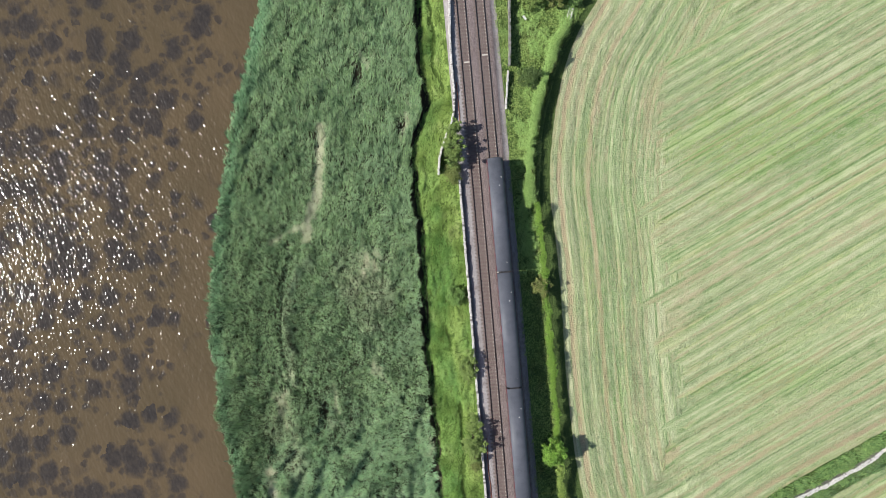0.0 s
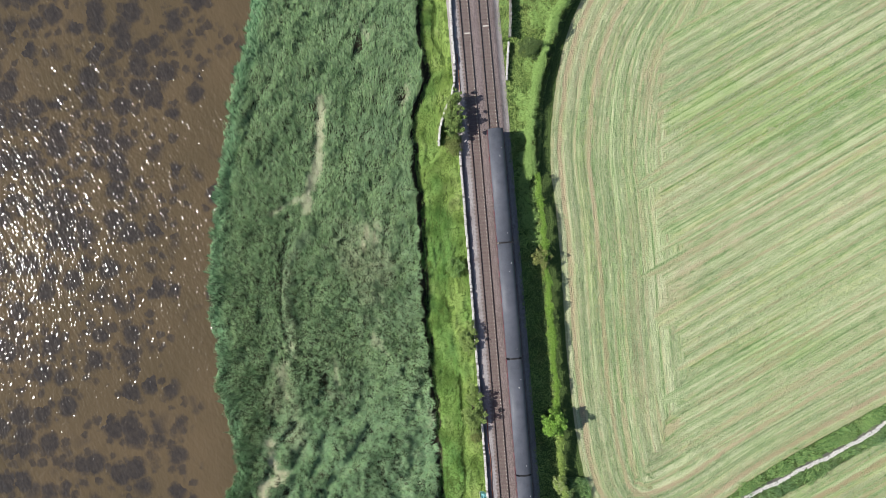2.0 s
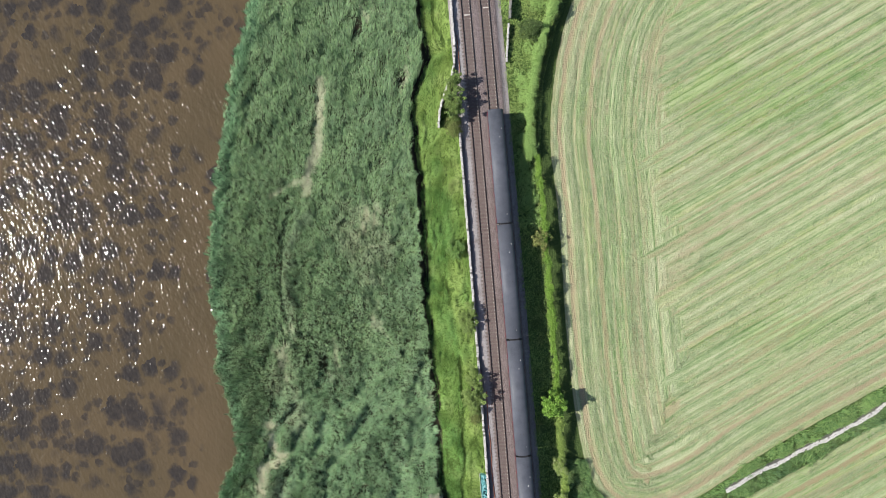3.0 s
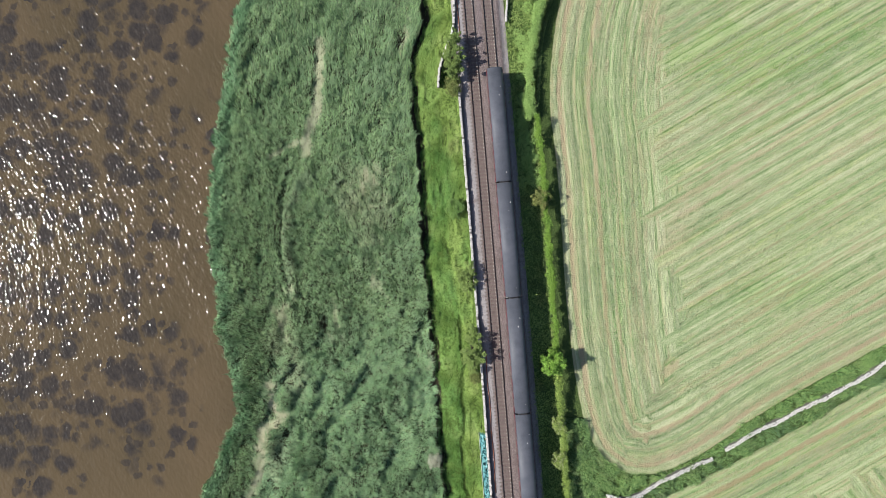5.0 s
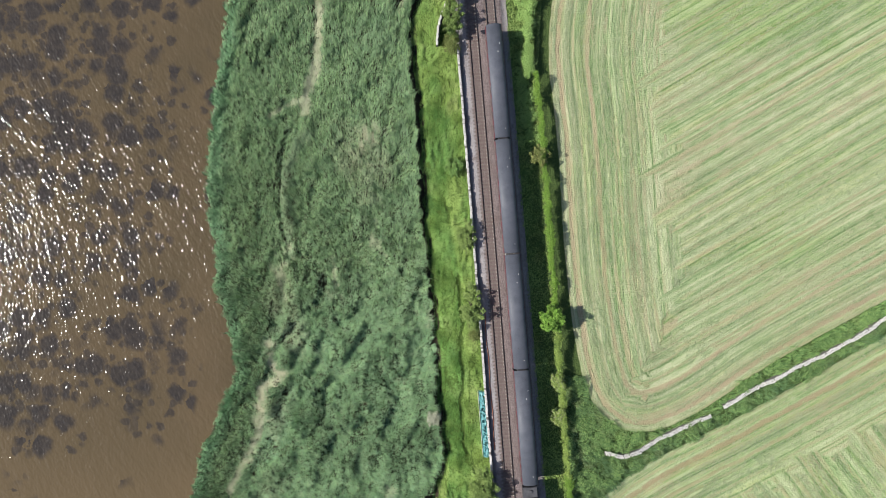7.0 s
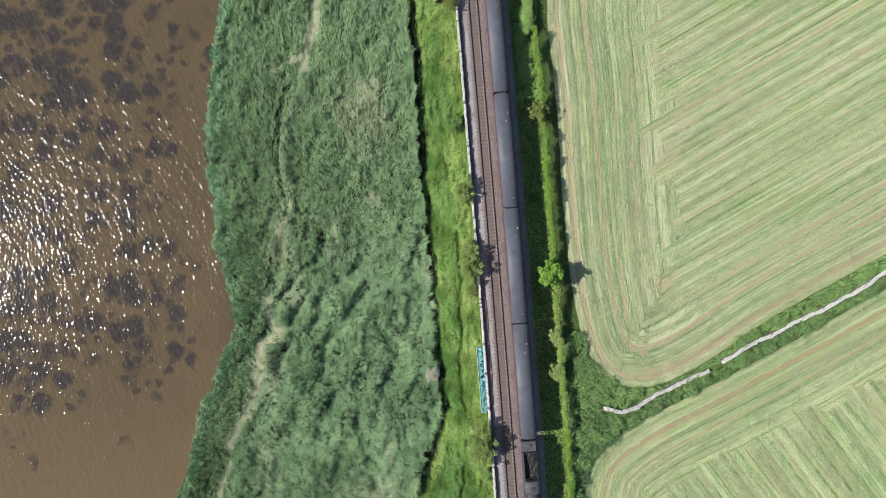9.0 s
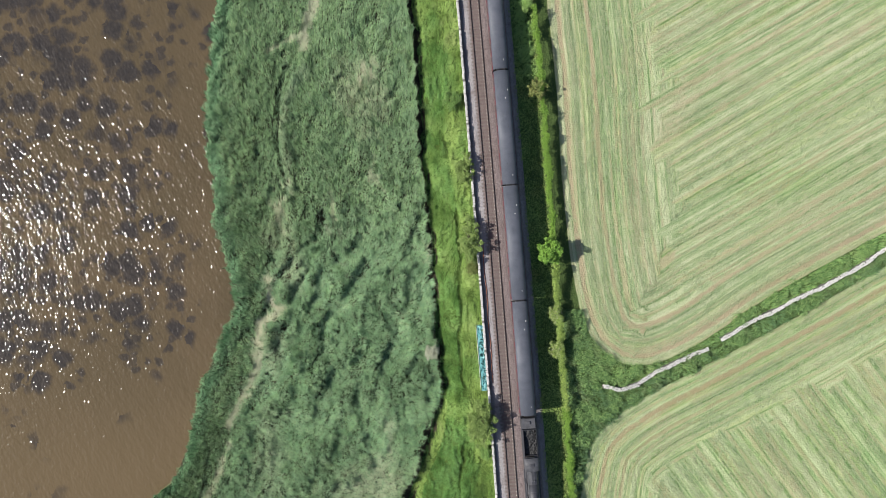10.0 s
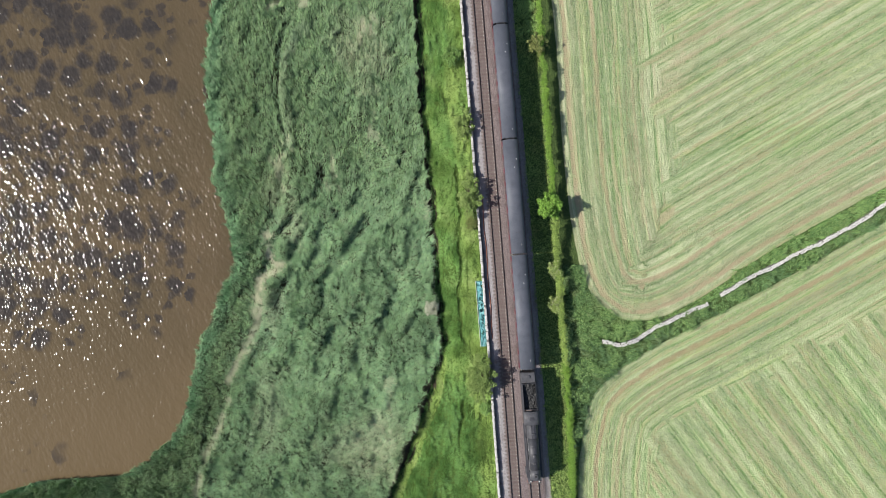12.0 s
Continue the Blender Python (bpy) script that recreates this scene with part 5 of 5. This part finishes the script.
def locomotive_thing(at):
    """A two-cylinder mixed-traffic engine with a taper boiler; y runs to the front."""
    ob = thing("steam_locomotive", "black steam locomotive with a taper boiler, heading the train", "locomotive", at=at)
    part("frame", boxed((0, 0.2, 0.95), (1.25, 12.0, 0.5), 0.02), M_BLACK, ob)
    for s in (-1, 1):
        part("running_board", boxed((s * 1.05, 0.7, 1.62), (0.62, 9.4, 0.07), 0.02), M_BLACK, ob)
    boiler = part("boiler", rodded((0, -1.8, 2.72), (0, 3.6, 2.62), 0.93, 0.82, 32), M_BLACK, ob, "black taper boiler barrel", shade=True)
    for y in (-0.6, 0.9, 2.3):
        part("boiler_band", rodded((0, y - 0.03, 2.70 - 0.018 * y), (0, y + 0.03, 2.70 - 0.018 * y), 0.925 - 0.0204 * (y + 0.6), seg=32), M_SOOT, boiler)
    smoke = part("smokebox", rodded((0, 3.6, 2.62), (0, 5.2, 2.62), 0.86, seg=32), M_SOOT, ob, "sooty smokebox", shade=True)
    part("smokebox_door", rodded((0, 5.2, 2.62), (0, 5.34, 2.62), 0.70, 0.55, 28), M_BLACK, smoke)
    bm = rodded((0, 4.45, 3.36), (0, 4.45, 3.86), 0.30, 0.24, 24)
    rod(bm, (0, 4.45, 3.8), (0, 4.45, 3.9), 0.31, 0.30, 24)
    part("chimney", bm, M_SOOT, smoke)
    part("chimney_mouth", rodded((0, 4.45, 3.895), (0, 4.45, 3.91), 0.20, seg=20), M_COAL, smoke)
    dome = bmesh.new()
    bmesh.ops.create_uvsphere(dome, u_segments=20, v_segments=10, radius=0.42, matrix=Matrix.Translation((0, 1.2, 3.42)) @ Matrix.Diagonal((1, 1.15, 0.9, 1)))
    part("dome", dome, M_BLACK, boiler, shade=True)
    part("top_feed", boxed((0, 2.5, 3.38), (0.55, 0.4, 0.3), 0.08), M_BLACK, boiler)
    fire = [(-0.75, 1.6), (0.75, 1.6), (0.95, 2.4), (0.9, 3.05), (0.62, 3.42), (0.25, 3.55), (-0.25, 3.55), (-0.62, 3.42), (-0.9, 3.05), (-0.95, 2.4)]
    box_ob = part("firebox", extrude_profile(fire, -4.2, -1.8), M_BLACK, ob, "square-shouldered firebox casing")
    for s in (-0.14, 0.14):
        part("safety_valve", rodded((s, -2.6, 3.5), (s, -2.6, 3.75), 0.09, seg=10), M_STEEL, box_ob)
    part("whistle", rodded((0.3, -3.9, 3.45), (0.3, -3.9, 3.72), 0.04, seg=8), M_STEEL, box_ob)
    cab = part("cab", extrude_profile([(-1.27, 1.55), (-1.21, 1.55), (-1.21, 3.05), (1.21, 3.05), (1.21, 1.55), (1.27, 1.55), (1.27, 3.1), (-1.27, 3.1)], -6.38, -4.2), M_BLACK, ob)
    part("cab_roof", roof_shell(2.62, 3.05, 0.62, -6.35, -4.1, 12), M_SOOT, cab, "sooty grey curved cab roof", shade=True)
    part("roof_ventilator", boxed((0, -5.2, 3.68), (0.7, 0.55, 0.08), 0.02), M_BLACK, cab)
    part("cab_front", boxed((0, -4.2, 2.4), (2.5, 0.05, 1.5)), M_BLACK, cab)
    for s in (-1, 1):
        part("cab_window", boxed((s * 1.275, -4.9, 2.6), (0.02, 0.7, 0.55)), M_GLASS, cab)
        cyl = part("cylinder", rodded((s * 1.12, 3.7, 1.1), (s * 1.12, 4.9, 1.1), 0.36, seg=20), M_BLACK, ob)
        part("steam_pipe", rodded((s * 1.0, 4.3, 1.4), (s * 0.68, 4.3, 2.5), 0.14, seg=12), M_BLACK, cyl)
        part("connecting_rod", boxed((s * 1.0, 1.9, 0.95), (0.06, 3.6, 0.12)), M_STEEL, ob)
        part("coupling_rod", boxed((s * 0.92, -0.9, 0.9), (0.06, 4.6, 0.12)), M_STEEL, ob)
        for y in (1.4, -0.75, -3.2):
            part("splasher", boxed((s * 0.98, y, 1.75), (0.3, 1.7, 0.28), 0.08), M_BLACK, ob)
        part("handrail", rodded((s * 0.88, -1.8, 2.95), (s * 0.84, 4.9, 2.9), 0.02, seg=6), M_STEEL, boiler)
        bm = rod(rodded((s * 0.87, 6.2, 1.06), (s * 0.87, 6.55, 1.06), 0.09, seg=10), (s * 0.87, 6.55, 1.06), (s * 0.87, 6.62, 1.06), 0.23, seg=14)
        part("buffer", bm, M_STEEL, ob)
    for y in (1.4, -0.75, -3.2):
        wheel_pair(ob, y, 0.92)
    for y in (3.3, 5.3):
        wheel_pair(ob, y, 0.5)
    part("buffer_beam", boxed((0, 6.2, 1.1), (2.45, 0.1, 0.5), 0.02), M_RED, ob, "red front buffer beam")
    part("front_platform", boxed((0, 5.7, 1.4), (2.4, 1.0, 0.06), 0.01), M_SOOT, ob)
    for s in (-0.7, 0.7):
        part("headlamp", boxed((s, 6.1, 1.6), (0.16, 0.16, 0.28), 0.02), M_WHITE, ob, "white oil headlamp")
    return ob


tender_thing(on_track(COUPLE_Y - 3.75))
locomotive_thing(on_track(COUPLE_Y - 13.4))

# ---------------------------------------------------------------- loose things
def tarpaulin():
    ob = thing("tarpaulin", "crumpled turquoise plastic sheet over a low stack beside the wall", "tarpaulin", at=pose(7.85, -53.6, -0.55, 0, 0, 4.6))
    xs, ys = np.linspace(-0.62, 0.62, 30), np.linspace(-5.9, 5.9, 220)

    def fold(x, y):
        edge = step(0.62 - np.abs(x), 0.0, 0.14) * step(5.9 - np.abs(y), 0, 0.2)
        crease = np.abs(vnoise(x, y, 0.55, 95) - 0.5) + 0.6 * np.abs(vnoise(x, y, 0.3, 98) - 0.5)
        z = 0.03 + edge * (0.75 - 0.9 * step(crease, 0.22, 0.02) * (vnoise(x, y, 0.9, 96) > 0.3) + 0.35 * vnoise(x, y, 0.35, 99))
        return x + 0.14 * (vnoise(x, y, 0.5, 97) - 0.5), y, z
    part("sheet", grid_mesh("sheet", xs, ys, fold, M_TARP, None, False), M_TARP, ob, "folded turquoise plastic sheet")
    part("edge_board", boxed((-0.72, 0, 0.25), (0.05, 11.6, 0.5), 0.01), M_WHITE, ob, "weathered white edge board")
    return ob


tarpaulin()


# unidentified white object; the tub shape is made up
def trough():
    ob = thing("white_object", "unidentified white object in scrub at the field corner, built as a tub", "trough", at=pose(22.8, 41.8, 0.35, 0, 0, -15))
    bm = bmesh.new()
    box(bm, (0, 0, 0.06), (0.8, 1.9, 0.1), 0.02)
    for s in (-1, 1):
        box(bm, (s * 0.37, 0, 0.3), (0.06, 1.9, 0.45), 0.02)
        box(bm, (0, s * 0.92, 0.3), (0.7, 0.06, 0.45), 0.02)
    part("tub", bm, M_WHITE, ob)
    return ob


trough()


def board():
    ob = thing("white_board", "white painted board lying aslant in rough grass", "board", at=pose(14.7, 41.0, 0.95, 12, 0, 40))
    part("plate", boxed((0, 0, 0), (0.4, 0.85, 0.06), 0.01), M_WHITE, ob)
    part("batten", boxed((0, 0.2, -0.07), (0.38, 0.08, 0.08)), M_CORE, ob)
    return ob


board()
